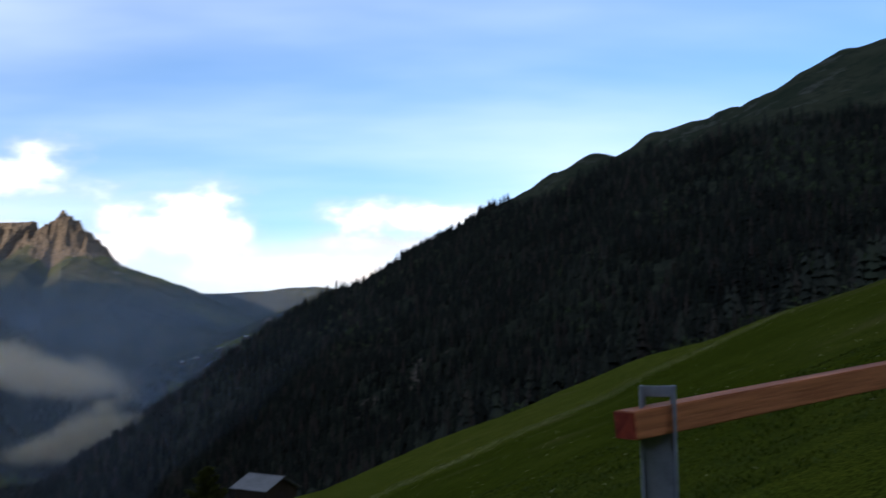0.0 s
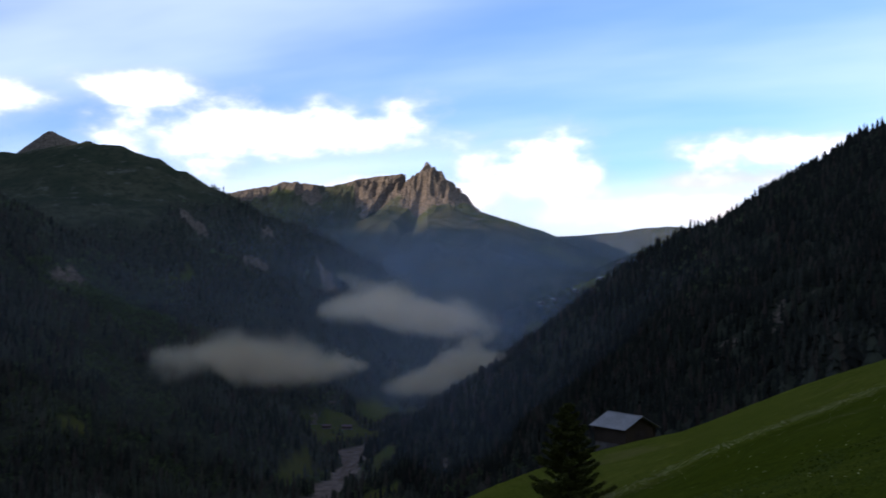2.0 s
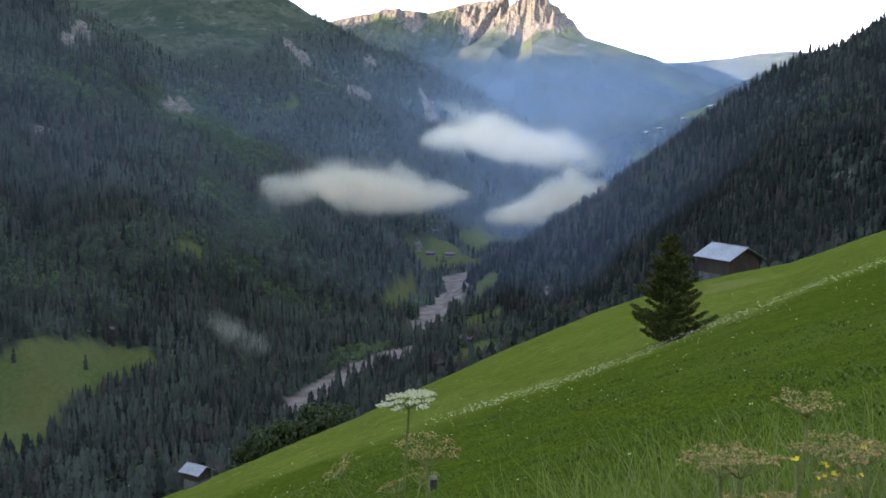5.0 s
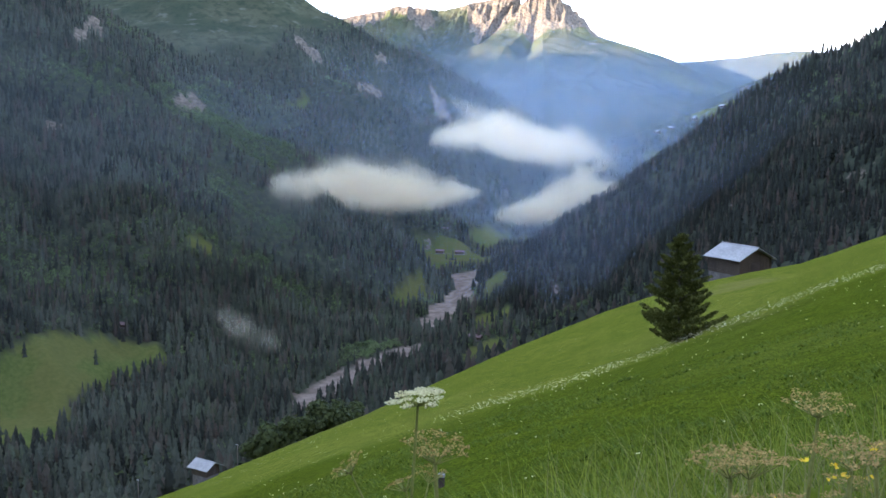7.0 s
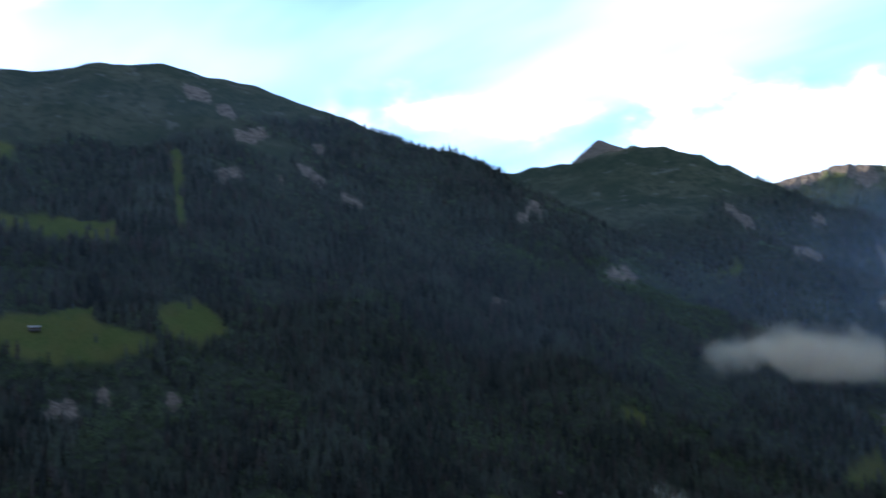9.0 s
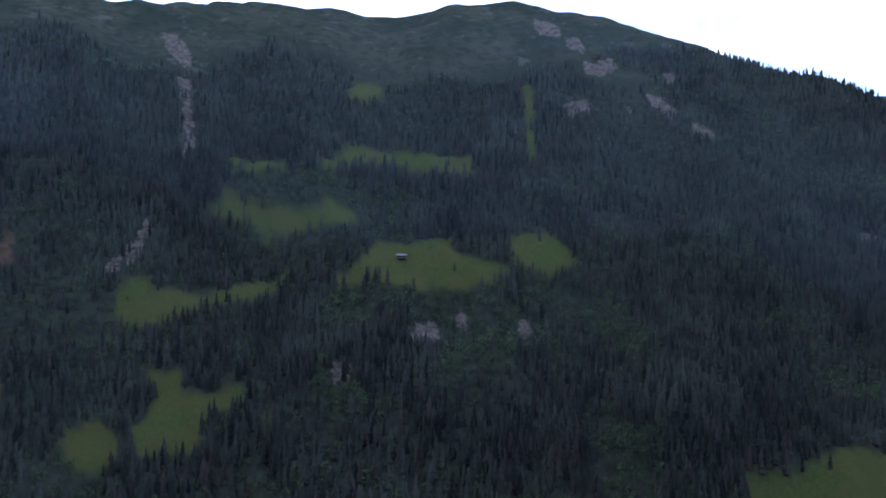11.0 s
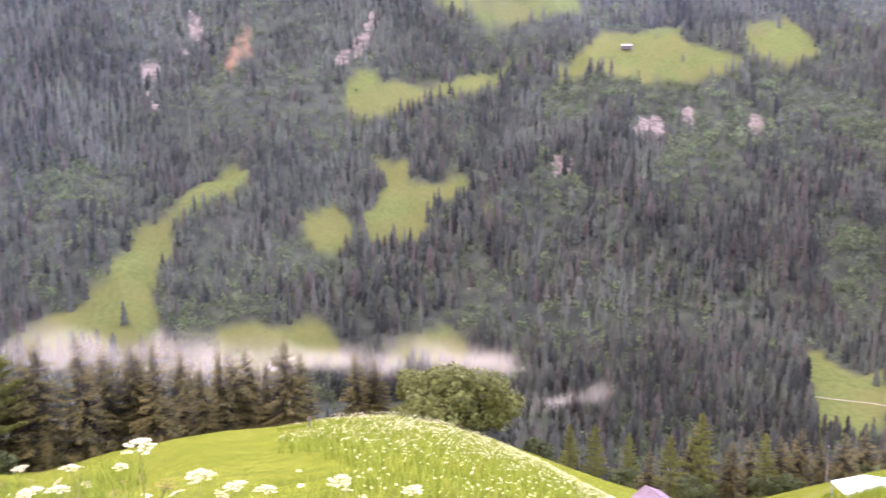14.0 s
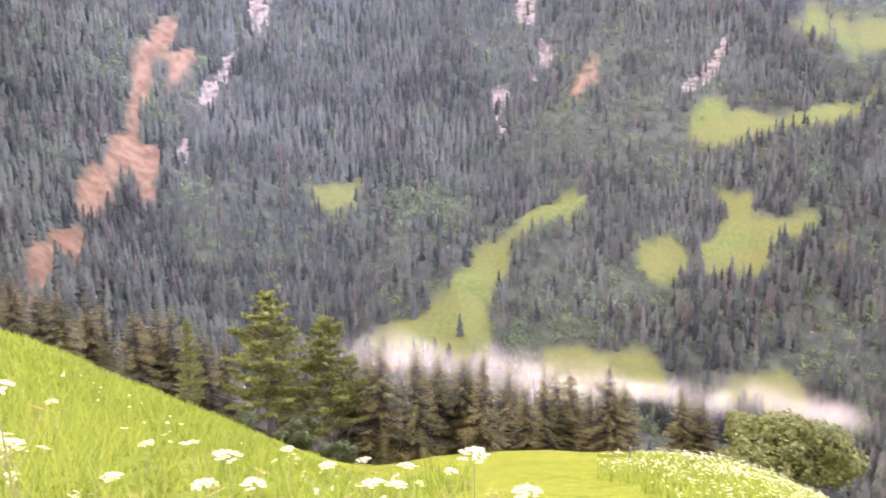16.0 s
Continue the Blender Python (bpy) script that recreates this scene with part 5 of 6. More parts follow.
def canvas_shelter():
    ob = thing("canvas_shelter", facing(61.2, 66, 30, -0.72), "low white canvas shelter on the lower meadow", "shelter")
    bm = bmesh.new()
    v = [bm.verts.new(p) for p in ((-2.6, -2, 0.35), (-2.6, 2, 0.35), (-1.9, 0, 1.05), (2.6, -2, 0.35), (2.6, 2, 0.35), (1.9, 0, 1.05))]
    for f in ((0, 3, 5, 2), (1, 2, 5, 4), (0, 2, 1), (3, 4, 5)):
        bm.faces.new([v[i] for i in f])
    bmesh.ops.solidify(bm, geom=bm.faces[:], thickness=0.03)
    part("canopy", bm, M_CANVAS, ob)
    for x in (-2.5, 2.5):
        for y in (-1.9, 1.9):
            bm = bmesh.new()
            tube(bm, [(x, y, -0.9), (x, y, 0.38)], [0.04, 0.04], 6)
            part("post", bm, M_STEEL, ob)


canvas_shelter()


# ---- track across the clearing ----
def farm_track():
    way = [(-528, 247), (-523, 256), (-518, 266), (-513, 275), (-506, 282)]
    verts, faces = [], []
    for i, (x, y) in enumerate(way):
        a, b = Vector(way[max(i - 1, 0)]), Vector(way[min(i + 1, len(way) - 1)])
        side = (b - a).normalized().orthogonal() * 0.7
        for s in (-1, 1):
            px, py = x + s * side.x, y + s * side.y
            verts.append((px, py, ground_at(px, py) + 0.35))
    faces = [(2 * i, 2 * i + 1, 2 * i + 3, 2 * i + 2) for i in range(len(way) - 1)]
    me = mesh_from("track", verts, faces, plain("pale_gravel", (0.12, 0.105, 0.065), (0.20, 0.175, 0.115), 0.8, 0.95))
    tagged(new("track", me), "narrow pale gravel farm track across the forest clearing", "track", kind="structure")


farm_track()


# ---- power line ----
def pole(yaw, r, high, lean=0.0):
    ob = thing("power_pole", stand(yaw, r) @ pose(0, 0, 0, 0, lean, 0), "grey weathered wooden power pole", "pole", "power line")
    bm = bmesh.new()
    tube(bm, [(0, 0, -0.6), (0, 0, high * 0.5), (0, 0, high)], [0.14, 0.12, 0.10], 8)
    part("shaft", bm, M_POLE, ob)
    for s in (-1, 1):
        bm = bmesh.new()
        tube(bm, [(0.1 * s, 0, high - 0.35), (0.28 * s, 0, high - 0.33), (0.28 * s, 0, high - 0.12)], [0.02, 0.02, 0.045], 6)
        part("insulator", bm, M_CANVAS, ob, "white insulator")
    return ob.matrix_world @ Vector((0, 0, high - 0.1))


TOPS = [pole(139, 58, 1.8), pole(104.0, 232, 3.0), pole(73.4, 186, 7.5, 14), pole(64.0, 200, 8.5), pole(46.0, 230, 8.0), pole(40.2, 240, 8.0)]
for a, b in zip(TOPS[:-1], TOPS[1:]):
    for k in (-1, 0, 1):
        bm = bmesh.new()
        side = (b - a).cross(Vector((0, 0, 1))).normalized() * 0.28 * k
        n_seg = 16
        tube(bm, [a + side + (b - a) * (i / n_seg) + Vector((0, 0, -0.012 * (b - a).length * 4 * (i / n_seg) * (1 - i / n_seg) - 0.3 * abs(k + 1))) for i in range(n_seg + 1)], [0.008] * (n_seg + 1), 4)
        ob = tagged(part("power_cable", bm, M_WIRE, None), "thin dark overhead cable sagging between wooden poles", "cable", "power line cables")


# ---- guard rail ----
def guard_rail():
    """An H-section steel post with slots in its web, and a squared larch beam that runs through it."""
    px, py = 0.608, 2.83
    pz = ground_at(px, py)
    ob = thing("guard_rail", pose(px, py, pz, 0, 0, -12.5), "new larch beam through a galvanised steel post", "railing")
    top = 1.555 - pz
    bm = bmesh.new()
    for s in (-1, 1):
        box(bm, (s * 0.050 - 0.009 * (s > 0), -0.048, -0.5), (s * 0.050 + 0.009 * (s < 0), 0.048, top))
        box(bm, (s * 0.041 - 0.006 * (s > 0), -0.005, -0.5), (s * 0.041 + 0.006 * (s < 0), 0.005, top))
    bm2 = bm
    box(bm2, (-0.041, -0.005, top - 0.032), (0.041, 0.004, top - 0.001))
    box(bm2, (-0.041, -0.005, top - 0.34), (0.041, 0.004, top - 0.115))
    box(bm2, (-0.041, -0.005, -0.5), (0.041, 0.004, top - 0.62))
    bmesh.ops.bevel(bm2, geom=bm2.edges[:], offset=0.0015, segments=1, affect="EDGES")
    part("post", bm2, M_STEEL, ob, "galvanised steel post with slotted web")
    a, b = Vector((0.500, 2.765, 1.446)), Vector((3.62, 4.69, 1.864))
    inv = ob.matrix_world.inverted()
    a, b = inv @ a, inv @ b
    x = (b - a).normalized()
    y = Vector((0, 0, 1)).cross(x).normalized()
    z = x.cross(y)
    m = Matrix((x, y, z)).transposed().to_4x4()
    m.translation = a
    bm = bmesh.new()
    box(bm, (0.004, -0.042, -0.039), ((b - a).length, 0.042, 0.039))
    bmesh.ops.bevel(bm, geom=bm.edges[:], offset=0.004, segments=2, affect="EDGES")
    beam = part("beam", bm, M_BEAM, ob, "squared orange-brown larch beam")
    beam.matrix_local = m
    bm = bmesh.new()
    box(bm, (0.0, -0.039, -0.036), (0.0035, 0.039, 0.036))
    end = part("end_face", bm, M_END, beam, "dark red end grain")
    # a second post far along the beam carries its other end
    q = inv @ Vector((3.40, 4.554, 1.834))
    bm = bmesh.new()
    for s in (-1, 1):
        box(bm, (q.x + s * 0.05 - 0.006, q.y - 0.05, -1.2), (q.x + s * 0.05 + 0.006, q.y + 0.05, q.z + 0.16))
    box(bm, (q.x - 0.044, q.y - 0.004, -1.2), (q.x + 0.044, q.y + 0.004, q.z - 0.06))
    part("post", bm, M_STEEL, ob, "galvanised steel post")


guard_rail()


# ---- herbs and grass ----
def umbel(rng, at, lean, size, rays, dry=False):
    """An umbel: rays that spread from one point, each with a small dome of florets."""
    stems, heads = bmesh.new(), []
    q = Vector(lean).normalized().to_track_quat("Z", "Y")
    verts, faces = [], []
    for k in range(rays):
        t = math.sqrt((k + 0.5) / rays)
        a = 2.4 * k + rng.uniform(-0.2, 0.2)
        tip = Vector((size * t * math.cos(a), size * t * math.sin(a), size * (0.34 - 0.24 * t * t + (0.35 * t if dry else 0))))
        tube(stems, [at, at + q @ (tip * 0.5), at + q @ tip], [0.0013, 0.0010, 0.0008], 3)
        r = size * (0.22 if dry else 0.24) * rng.uniform(0.8, 1.2)
        for _ in range(26 if dry else 56):
            d = Vector((rng.gauss(0, 1), rng.gauss(0, 1), abs(rng.gauss(0, 0.6)))).normalized() * r * rng.uniform(0.3, 1.0)
            d.z *= 0.5
            c = at + q @ (tip + d)
            w = r * (0.15 if dry else 0.15) * rng.uniform(0.7, 1.3)
            u = Vector((rng.uniform(-1, 1), rng.uniform(-1, 1), rng.uniform(-0.5, 0.5))).normalized() * w
            v = u.cross(Vector((rng.uniform(-0.5, 0.5), rng.uniform(-0.5, 0.5), 1))).normalized() * w
            i = len(verts)
            verts += [c + u, c + v * 0.9, c - u, c - v * 0.9, c + Vector((0, 0, w * 0.5))]
            faces += [(i, i + 1, i + 4), (i + 1, i + 2, i + 4), (i + 2, i + 3, i + 4), (i + 3, i, i + 4)]
    return stems, mesh_from("umbel", np.array([tuple(v) for v in verts]), np.array(faces))


def broad_leaf(rng, base, way_out, length, wide):
    """A lobed, folded leaf on a stalk."""
    bm = bmesh.new()
    x = Vector(way_out).normalized()
    y = Vector((0, 0, 1)).cross(x).normalized()
    rows = []
    for k in range(9):
        g = k / 8
        mid = Vector(base) + x * length * (0.25 + 0.75 * g) + Vector((0, 0, length * (0.35 * g - 0.55 * g * g)))
        w = wide * math.sin(math.pi * (0.06 + 0.9 * g)) ** 0.7 * (1 - 0.35 * (k % 2)) * rng.uniform(0.85, 1.1)
        rows.append([bm.verts.new(mid + y * w * s + Vector((0, 0, 0.22 * w * abs(s)))) for s in (-1, -0.5, 0, 0.5, 1)])
    for a, b in zip(rows[:-1], rows[1:]):
        for k in range(4):
            bm.faces.new((a[k], a[k + 1], b[k + 1], b[k]))
    tube(bm, [base, tuple(Vector(base) + x * length * 0.25)], [0.004, 0.003], 4)
    return bm


def make_hogweed(seed, high, size, dry, label, group, sides=3, leaves=3):
    rng = random.Random(seed)
    ob = thing("hogweed", Matrix(), label, "plant", group)
    bend = Vector((rng.uniform(-0.08, 0.08), rng.uniform(-0.08, 0.08), 0)) * high
    bm = bmesh.new()
    fork = Vector((0, 0, high * 0.77)) + bend * 0.5
    top = Vector((0, 0, high)) + bend
    tube(bm, [(0, 0, -0.1), tuple(fork * 0.5), tuple(fork), tuple(top)], [0.011, 0.010, 0.007, 0.0045] if dry else [0.007, 0.006, 0.0042, 0.0026], 8)
    tips = [(top, Vector((0.1, 0, 1)), size, 18)]
    for k in range(sides):
        a = 2.1 * k + rng.uniform(0, 1)
        e = fork + Vector((math.cos(a) * 0.115, math.sin(a) * 0.115, high * rng.uniform(0.07, 0.19)))
        tube(bm, [tuple(fork), tuple(fork.lerp(e, 0.5) + Vector((0, 0, -0.01))), tuple(e)], [0.0028, 0.0022, 0.0018], 5)
        tips.append((e, Vector((math.cos(a) * 0.5, math.sin(a) * 0.5, 1)), size * rng.uniform(0.45, 0.7), 11))
    part("stem", bm, M_STEM, ob)
    for i, (p, lean, s, rays) in enumerate(tips):
        faded = dry or (i > 0 and (seed == 3 or rng.random() < 0.55))
        stems, head = umbel(rng, p, lean, s, rays, faded)
        u = part("umbel", head, M_SEED if faded else M_PETAL, ob, "beige dried seed head" if faded else "white flat flower head")
        tagged(part("ray_fan", stems, M_STEM, u), kind="stuff")
    for k in range(leaves):
        a = 2.4 * k + rng.uniform(0, 1)
        part("leaf", broad_leaf(rng, (0, 0, high * (0.12 + 0.13 * k)), (math.cos(a), math.sin(a), 0.2), rng.uniform(0.22, 0.34), rng.uniform(0.07, 0.11)), M_HERB, ob)
    return ob


def set_plant(ob, yaw, r, top, turn, used):
    """Stands a plant at a place so that its head reaches the given height."""
    x, y, z = spot(yaw, r)
    tall = max(0.35, (top - z))
    s = tall / ob["tall"]
    m = Matrix.LocRotScale((x, y, z), Euler((0, 0, radians(turn))), (1, 1, s))
    if ob.name not in used:
        used.add(ob.name)
        ob.matrix_world = m
    else:
        copy_thing(ob, Matrix()).matrix_world = m


def herbs():
    used = set()
    el = lambda r, e: EYE + r * math.tan(radians(e))
    white = [make_hogweed(s, 1.1, 0.060, False, "white-flowering hogweed with flat flower heads in tall grass", "hogweeds in the tall grass") for s in (3, 8, 14)]
    dry = [make_hogweed(s, 1.0, 0.080, True, "withered beige hogweed gone to seed in tall grass", "withered hogweeds", 2, 2) for s in (21, 27)]
    lone = make_hogweed(33, 1.1, 0.050, False, "tall white hogweed with one broad flat flower head", "hogweeds in the tall grass", 0, 1)
    lone["tall"] = 1.12
    set_plant(lone, 60.7, 1.5, el(1.5, -19.1), 40, used)
    for ob in white:
        ob["tall"] = 1.14
    for ob in dry:
        ob["tall"] = 1.06
    # the single plant that stands out before the meadow
    set_plant(white[0], 30.4, 2.0, el(2.0, -13.9), 200, used)
    for yaw, r, e in ((105.7, 3.6, -21.9), (131.9, 4.2, -19.0), (120.2, 3.8, -21.0), (132.3, 3.4, -15.4), (121.9, 4.6, -22.4), (119.0, 4.4, -23.0), (112.5, 4.8, -23.2),
                      (110.0, 5.2, -23.4), (128.0, 5.5, -21.8), (115.8, 6.4, -22.4), (113.0, 7.4, -22.2), (109.4, 6.6, -22.6), (134.0, 5.0, -17.0), (133.0, 6.5, -18.5), (126.0, 7.0, -20.2), (123.0, 8.0, -20.4), (107.0, 7.5, -23.2),
                      (103.6, 4.0, -24.0), (101.0, 4.6, -24.6), (98.0, 5.0, -25.0), (117.5, 8.5, -21.6), (130.5, 9.5, -17.4), (94.0, 4.4, -25.4), (90.0, 5.0, -25.8)):
        set_plant(white[int(yaw * 7 + r * 3) % 3], yaw, r, el(r, e), yaw * 31 % 360, used)
    set_plant(dry[1], 7.25, 2.6, el(2.6, -13.6), 291, used)
    for yaw, r, e in ((11.0, 2.1, -16.6), (9.0, 2.0, -16.9), (5.4, 2.0, -16.2), (2.5, 2.3, -15.8), (6.3, 1.8, -19.0), (0.2, 1.7, -18.6), (9.8, 1.9, -18.6), (27.2, 2.2, -17.4)):
        set_plant(dry[int(yaw * 3 + r * 5) % 2], yaw, r, el(r, e), yaw * 53 % 360, used)


herbs()


def make_dock(seed):
    """A low plant of broad rising leaves."""
    rng = random.Random(seed)
    ob = thing("broad_leaved_herb", Matrix(), "clump of broad light green leaves in the hay grass", "plant", "leafy herbs")
    for k in range(8):
        a = 0.8 * k + rng.uniform(-0.3, 0.3)
        part("leaf", broad_leaf(rng, (0, 0, rng.uniform(0.05, 0.45)), (math.cos(a), math.sin(a), 0.5), rng.uniform(0.24, 0.38), rng.uniform(0.05, 0.09)), M_HERB, ob)
    bm = bmesh.new()
    tube(bm, [(0, 0, -0.05), (0.01, 0, 0.3), (0, 0.01, 0.6)], [0.006, 0.005, 0.002], 5)
    part("stem", bm, M_STEM, ob)
    return ob


def docks():
    kinds = [make_dock(91), make_dock(92)]
    rows = [(1.4, 1.75, 0.75), (3.2, 1.8, 0.8), (5.0, 1.85, 0.85), (6.6, 1.75, 0.8), (8.2, 1.8, 0.75), (4.2, 2.3, 0.5), (6.0, 2.6, 0.45), (4.0, 2.0, 0.55), (7.2, 1.9, 0.6), (9.4, 1.8, 0.7), (2.2, 2.2, 0.6), (5.6, 2.4, 0.5), (11.0, 2.2, 0.5), (0.5, 2.0, 0.5), (131.0, 3.8, 0.7), (128.6, 3.5, 0.8), (126.2, 3.9, 0.7), (123.4, 3.6, 0.8), (121.0, 4.0, 0.75), (118.4, 4.3, 0.8),
            (130.0, 4.8, 0.6), (125.0, 5.0, 0.7), (133.5, 4.2, 0.7), (116.0, 4.6, 0.8), (127.4, 5.8, 0.6), (122.0, 5.4, 0.7)]
    for i, (yaw, r, high) in enumerate(rows):
        if yaw > 100:
            r += 3.5
        x, y, z = spot(yaw, r)
        if yaw > 100:
            high = max(0.4, EYE - r * math.tan(radians(23.2 - 0.23 * (yaw - 116) + (i % 3))) - z)
        if yaw < 20:
            high = EYE - r * math.tan(radians(16.6 + 5.2 * (high - 0.5))) - z
        m = Matrix.LocRotScale((x, y, z), Euler((0, 0, 2.1 * i)), (1.1, 1.1, high / 0.6) if yaw > 20 else (0.55, 0.55, high / 0.6))
        ob = kinds[i] if i < 2 else copy_thing(kinds[i % 2], Matrix())
        ob.matrix_world = m


docks()


def posts():
    ob = thing("wooden_stake", stand(96.0, 84), "short weathered wooden stake at the edge of the mown grass", "stake")
    bm = bmesh.new()
    tube(bm, [(0, 0, -0.4), (0, 0, 0.6), (0.01, 0, 1.15)], [0.10, 0.095, 0.085], 7)
    part("shaft", bm, M_POLE, ob)
    ob = thing("marker_post", stand(27.7, 13.0), "small dark marker post with a white cap in the meadow", "post")
    bm = bmesh.new()
    tube(bm, [(0, 0, -0.2), (0, 0, 0.16)], [0.045, 0.045], 10)
    part("shaft", bm, M_DOOR, ob)
    bm = bmesh.new()
    tube(bm, [(0, 0, 0.16), (0, 0, 0.20), (0, 0, 0.21)], [0.05, 0.05, 0.03], 10)
    part("cap", bm, M_SHEET, ob, "pale cap")


posts()


def blades(name, label, x, y, long, wide, mat, seed, lean=0.5):
    """Grass blades joined in one mesh: three bent segments each."""
    rng = np.random.default_rng(seed)
    k = len(x)
    z = height(x, y)
    a = rng.uniform(0, 2 * math.pi, k)
    bend = rng.uniform(0.1, lean, k) * long
    dx, dy = np.cos(a), np.sin(a)
    sx, sy = -dy * wide, dx * wide
    p = []
    for g, w in ((0.0, 1.0), (0.45, 0.85), (0.8, 0.5)):
        cx, cy, cz = x + dx * bend * g * g, y + dy * bend * g * g, z - 0.03 + long * g * (1 - 0.12 * g)
        p += [np.stack([cx - sx * w, cy - sy * w, cz], -1), np.stack([cx + sx * w, cy + sy * w, cz], -1)]
    p.append(np.stack([x + dx * bend, y + dy * bend, z - 0.03 + long * 0.92], -1))
    v = np.stack(p, axis=1).reshape(-1, 3)
    b = np.arange(k)[:, None] * 7
    f = np.concatenate([b + np.array([t]) for t in ((0, 1, 3), (0, 3, 2), (2, 3, 5), (2, 5, 4), (4, 5, 6))], axis=0)
    return tagged(new(name, mesh_from(name, v, f, mat)), label, "grass", kind="stuff")


def scatter(seed, count, yaw0, yaw1, r0, r1, power=1.0):
    rng = np.random.default_rng(seed)
    a = np.radians(rng.uniform(yaw0, yaw1, count))
    r = r0 + (r1 - r0) * rng.uniform(0, 1, count) ** power
    return -r * np.sin(a), r * np.cos(a), r


def meadow_growth():
    rng = np.random.default_rng(17)
    # tall grass close by on both sides
    x, y, r = scatter(1, 11000, -12, 24, 1.5, 7.0, 0.8)
    blades("tall_grass", "tall uncut green grass beside the path", x, y, rng.uniform(0.30, 0.75, len(x)) + 0.42 * smooth(r, 3.2, 1.8) * rng.uniform(0.3, 1.0, len(x)), 0.0042 + 0 * x, M_GRASS, 2, 1.15)
    x, y, r = scatter(3, 800, -10, 24, 1.6, 5.5)
    blades("dry_stalks", "thin straw-coloured grass stalks among the green", x, y, rng.uniform(0.6, 1.15, len(x)), 0.0026 + 0 * x, M_STRAW, 4, 0.7)
    x, y, r = scatter(5, 30000, 92, 137, 2.6, 18.0, 0.8)
    keep = r < 18 - 9 * smooth(np.degrees(np.arctan2(-x, y)) + 4 * fbm(x, y, 2.0, 2, 5), 116, 100)
    x, y, r = x[keep], y[keep], r[keep]
    tuft = 1 + 0.5 * fbm(x, y, 1.1, 2, 15)
    blades("hay_grass", "tall bright green hay grass on the slope", x, y, rng.uniform(0.35, 0.8, len(x)) * tuft, 0.004 + 0.0003 * r, M_GRASS, 6, 0.8)
    x, y, r = scatter(7, 36000, 105, 137, 12.0, 150.0, 1.15)
    keep = np.degrees(np.arctan2(-x, y)) + 5 * fbm(x, y, 9.0, 2, 6) > 108 + 9 * smooth(r, 30, 75)
    x, y, r = x[keep], y[keep], r[keep]
    tuft = 1 + 0.6 * fbm(x, y, 3.0, 3, 16)
    blades("upper_hay", "uncut hay grass higher on the slope", x, y, rng.uniform(0.35, 0.85, len(x)) * tuft, 0.008 + 0.00045 * r, M_GRASS, 8, 0.8)
    x, y, r = scatter(9, 42000, 60, 98, 9.0, 120.0, 0.8)
    keep = ~((np.degrees(np.arctan2(-x, y)) + 6 * fbm(x, y, 7.0, 3, 9) > 95.5) & (r > 12))
    blades("knoll_grass", "flowering hay grass on the knoll", x[keep], y[keep], rng.uniform(0.3, 0.6, keep.sum()), 0.009 + 0.0001 * r[keep], M_GRASS, 10, 0.5)
    x, y, r = scatter(11, 52000, -28, 50, 3.2, 26.0, 1.15)
    tuft = 1 + 0.8 * fbm(x, y, 0.9, 3, 29)
    blades("short_grass", "short green meadow grass in tufts", x, y, rng.uniform(0.03, 0.08, len(x)) * tuft, 0.007 + 0.0007 * r, M_LAWN, 12, 1.9)


meadow_growth()


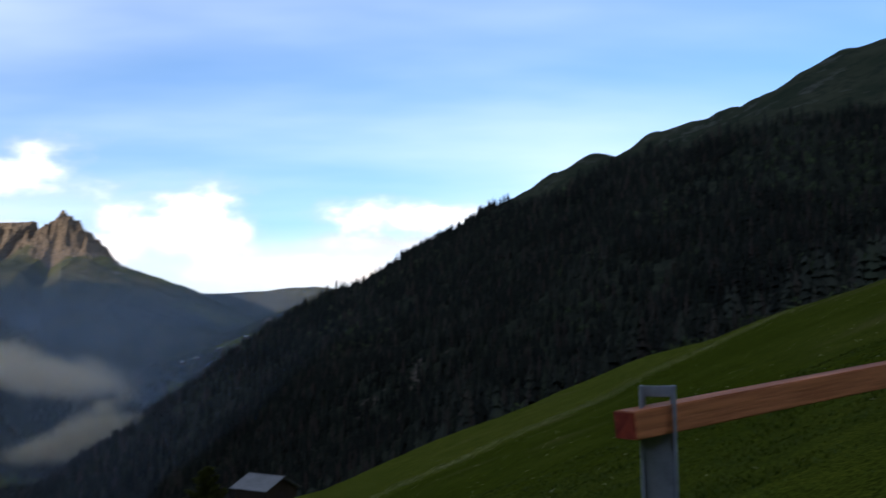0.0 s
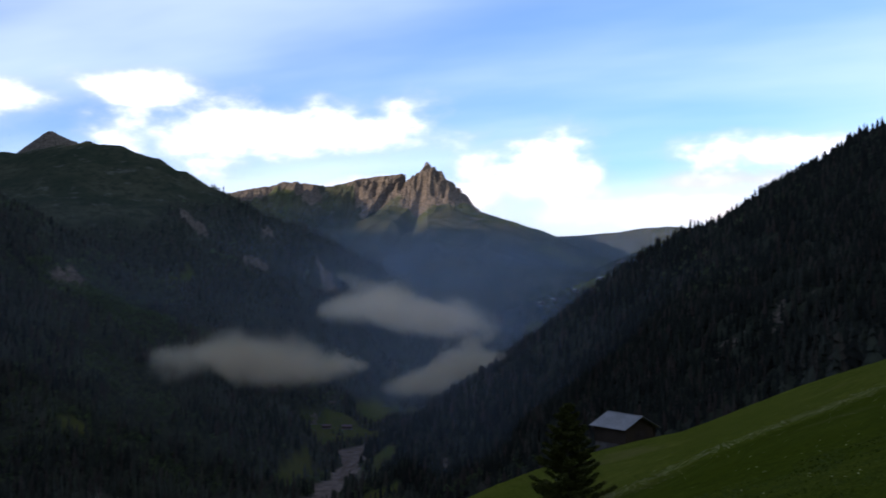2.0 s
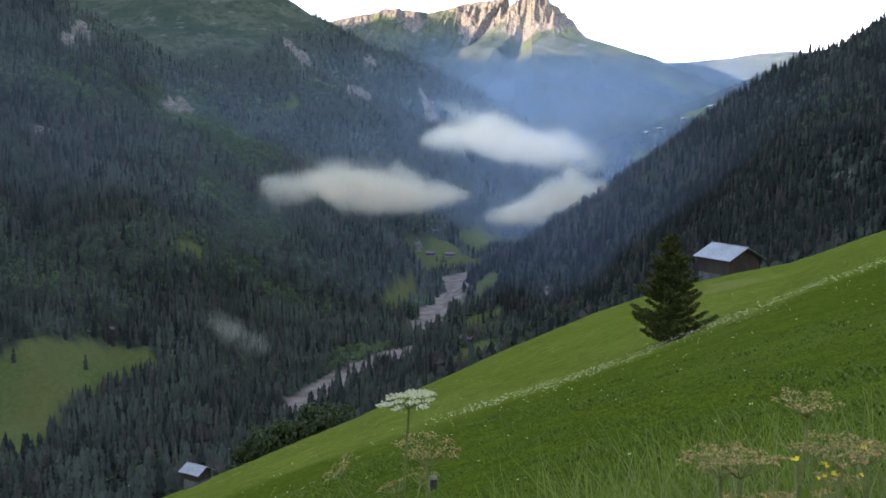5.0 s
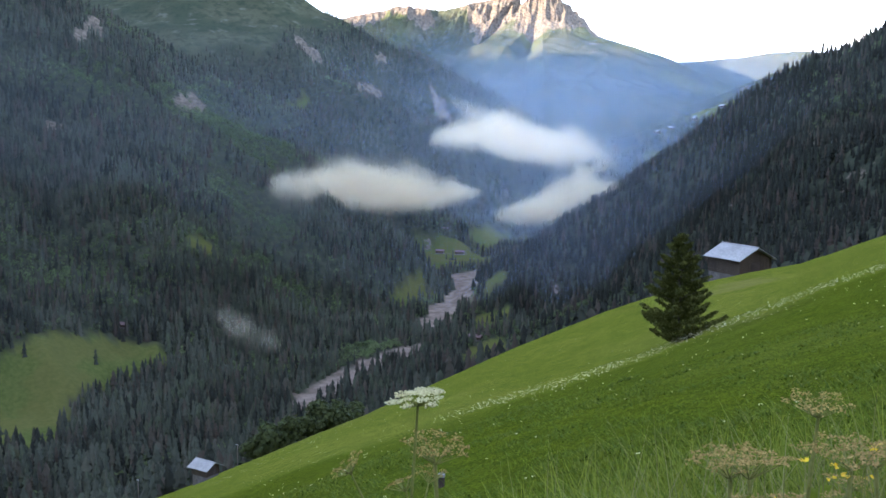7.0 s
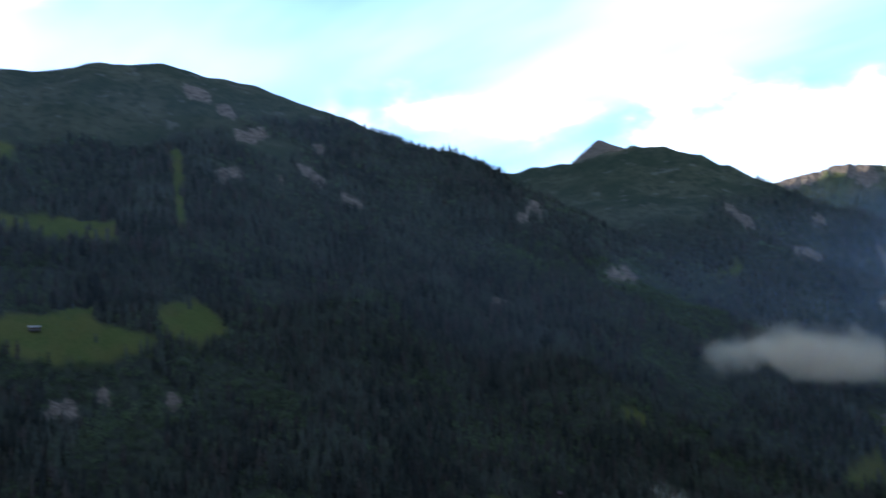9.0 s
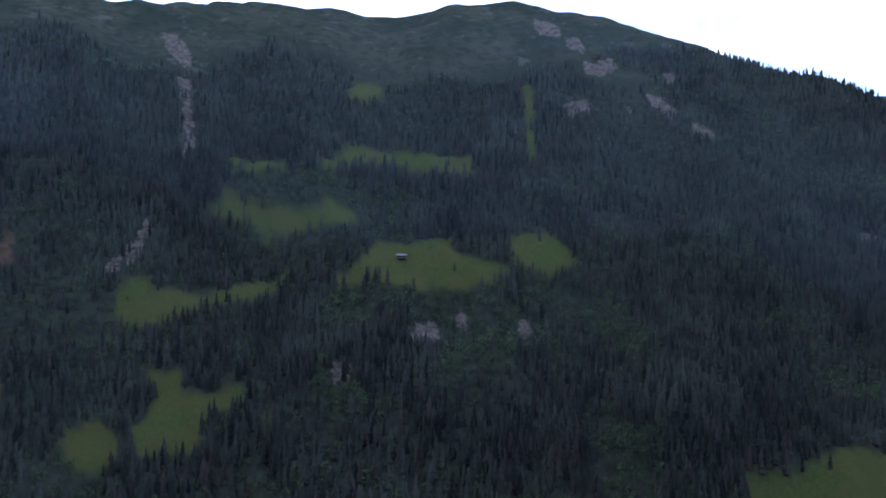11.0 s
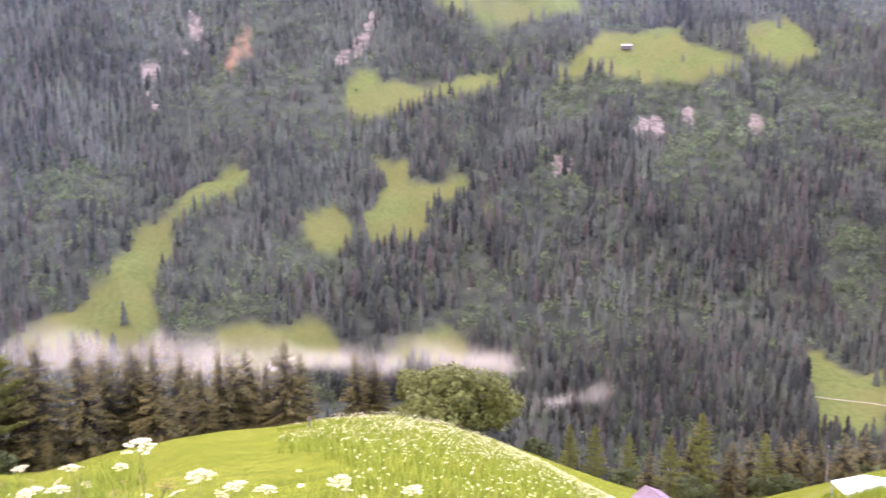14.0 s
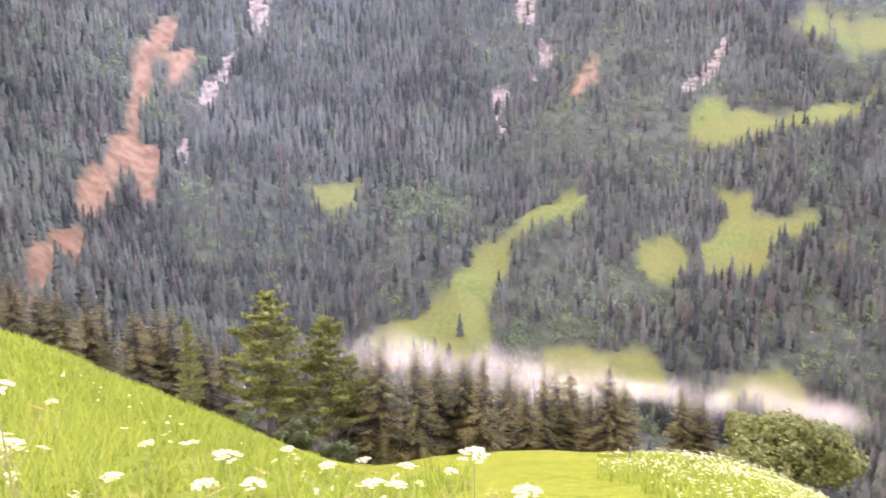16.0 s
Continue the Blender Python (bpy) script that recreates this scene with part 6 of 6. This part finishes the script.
def flower_heads(name, label, x, y, lift, size, mat, seed):
    """Small flat flower heads joined in one mesh: a few tilted petals each, on thin stalks."""
    rng = np.random.default_rng(seed)
    k = len(x)
    z = height(x, y)
    verts, faces = [], []
    for j in range(4):
        cx, cy = x + size * rng.uniform(-0.9, 0.9, k), y + size * rng.uniform(-0.9, 0.9, k)
        cz = z + lift + size * rng.uniform(-0.2, 0.3, k)
        ang = rng.uniform(0, 6.28, k)
        ring = [np.stack([cx + size * 0.55 * np.cos(ang + t), cy + size * 0.55 * np.sin(ang + t), cz + size * rng.uniform(-0.5, 0.5, k)], -1) for t in (0, 1.57, 3.14, 4.71)]
        verts.append(np.stack(ring, axis=1).reshape(-1, 3))
        faces.append(j * 4 * k + np.arange(4 * k).reshape(-1, 4))
    return tagged(new(name, mesh_from(name, np.concatenate(verts), np.concatenate(faces), mat)), label, "flowers", kind="stuff")


def flowers():
    rng = np.random.default_rng(23)
    x, y, r = scatter(31, 15000, 66, 98, 8.0, 125.0, 0.8)
    keep = np.degrees(np.arctan2(-x, y)) + 6 * fbm(x, y, 7.0, 3, 9) + rng.normal(0, 1.0, len(x)) < 95.3
    keep &= fbm(x, y, 2.2, 3, 19) + rng.uniform(-0.7, 0.7, len(x)) > 0.0
    x, y, r = x[keep], y[keep], r[keep]
    flower_heads("knoll_flowers", "dense white umbel flowers covering the knoll", x, y, rng.uniform(0.35, 0.65, len(x)), (0.012 + 0.00034 * r) * rng.uniform(0.5, 1.4, len(x)), M_PETAL, 1)
    x, y, r = scatter(33, 90, 96, 136, 5.0, 40.0, 0.8)
    keep = (r < 12) | (np.degrees(np.arctan2(-x, y)) > 112)
    flower_heads("slope_flowers", "scattered white umbel flowers in the hay", x[keep], y[keep], rng.uniform(0.5, 0.8, keep.sum()), 0.045 + 0 * x[keep], M_PETAL, 2)
    x = rng.uniform(-21, 40, 4500)
    y = 67 + 1.15 * x + 2 * np.sin(x * 0.11) + rng.normal(-0.5, 1.6, len(x)) * (1 + 0.05 * np.clip(x, 0, 40))
    flower_heads("bank_flowers", "band of small white flowers along the terrace bank", x, y, rng.uniform(0.2, 0.5, len(x)), rng.uniform(0.016, 0.042, len(x)), M_PETAL, 3)
    x, y, r = scatter(35, 900, -28, 42, 8.0, 90.0, 0.8)
    flower_heads("meadow_flowers", "tiny white flowers strewn over the green meadow", x, y, rng.uniform(0.1, 0.3, len(x)), 0.018 + 0.0001 * r, M_PETAL, 4)
    x, y, r = scatter(37, 40, 3, 11, 1.9, 2.5)
    flower_heads("yellow_flowers", "small yellow flowers among the tall grass", x, y, rng.uniform(0.92, 1.14, len(x)), 0.011 + 0 * x, M_YELLOW, 5)


flowers()
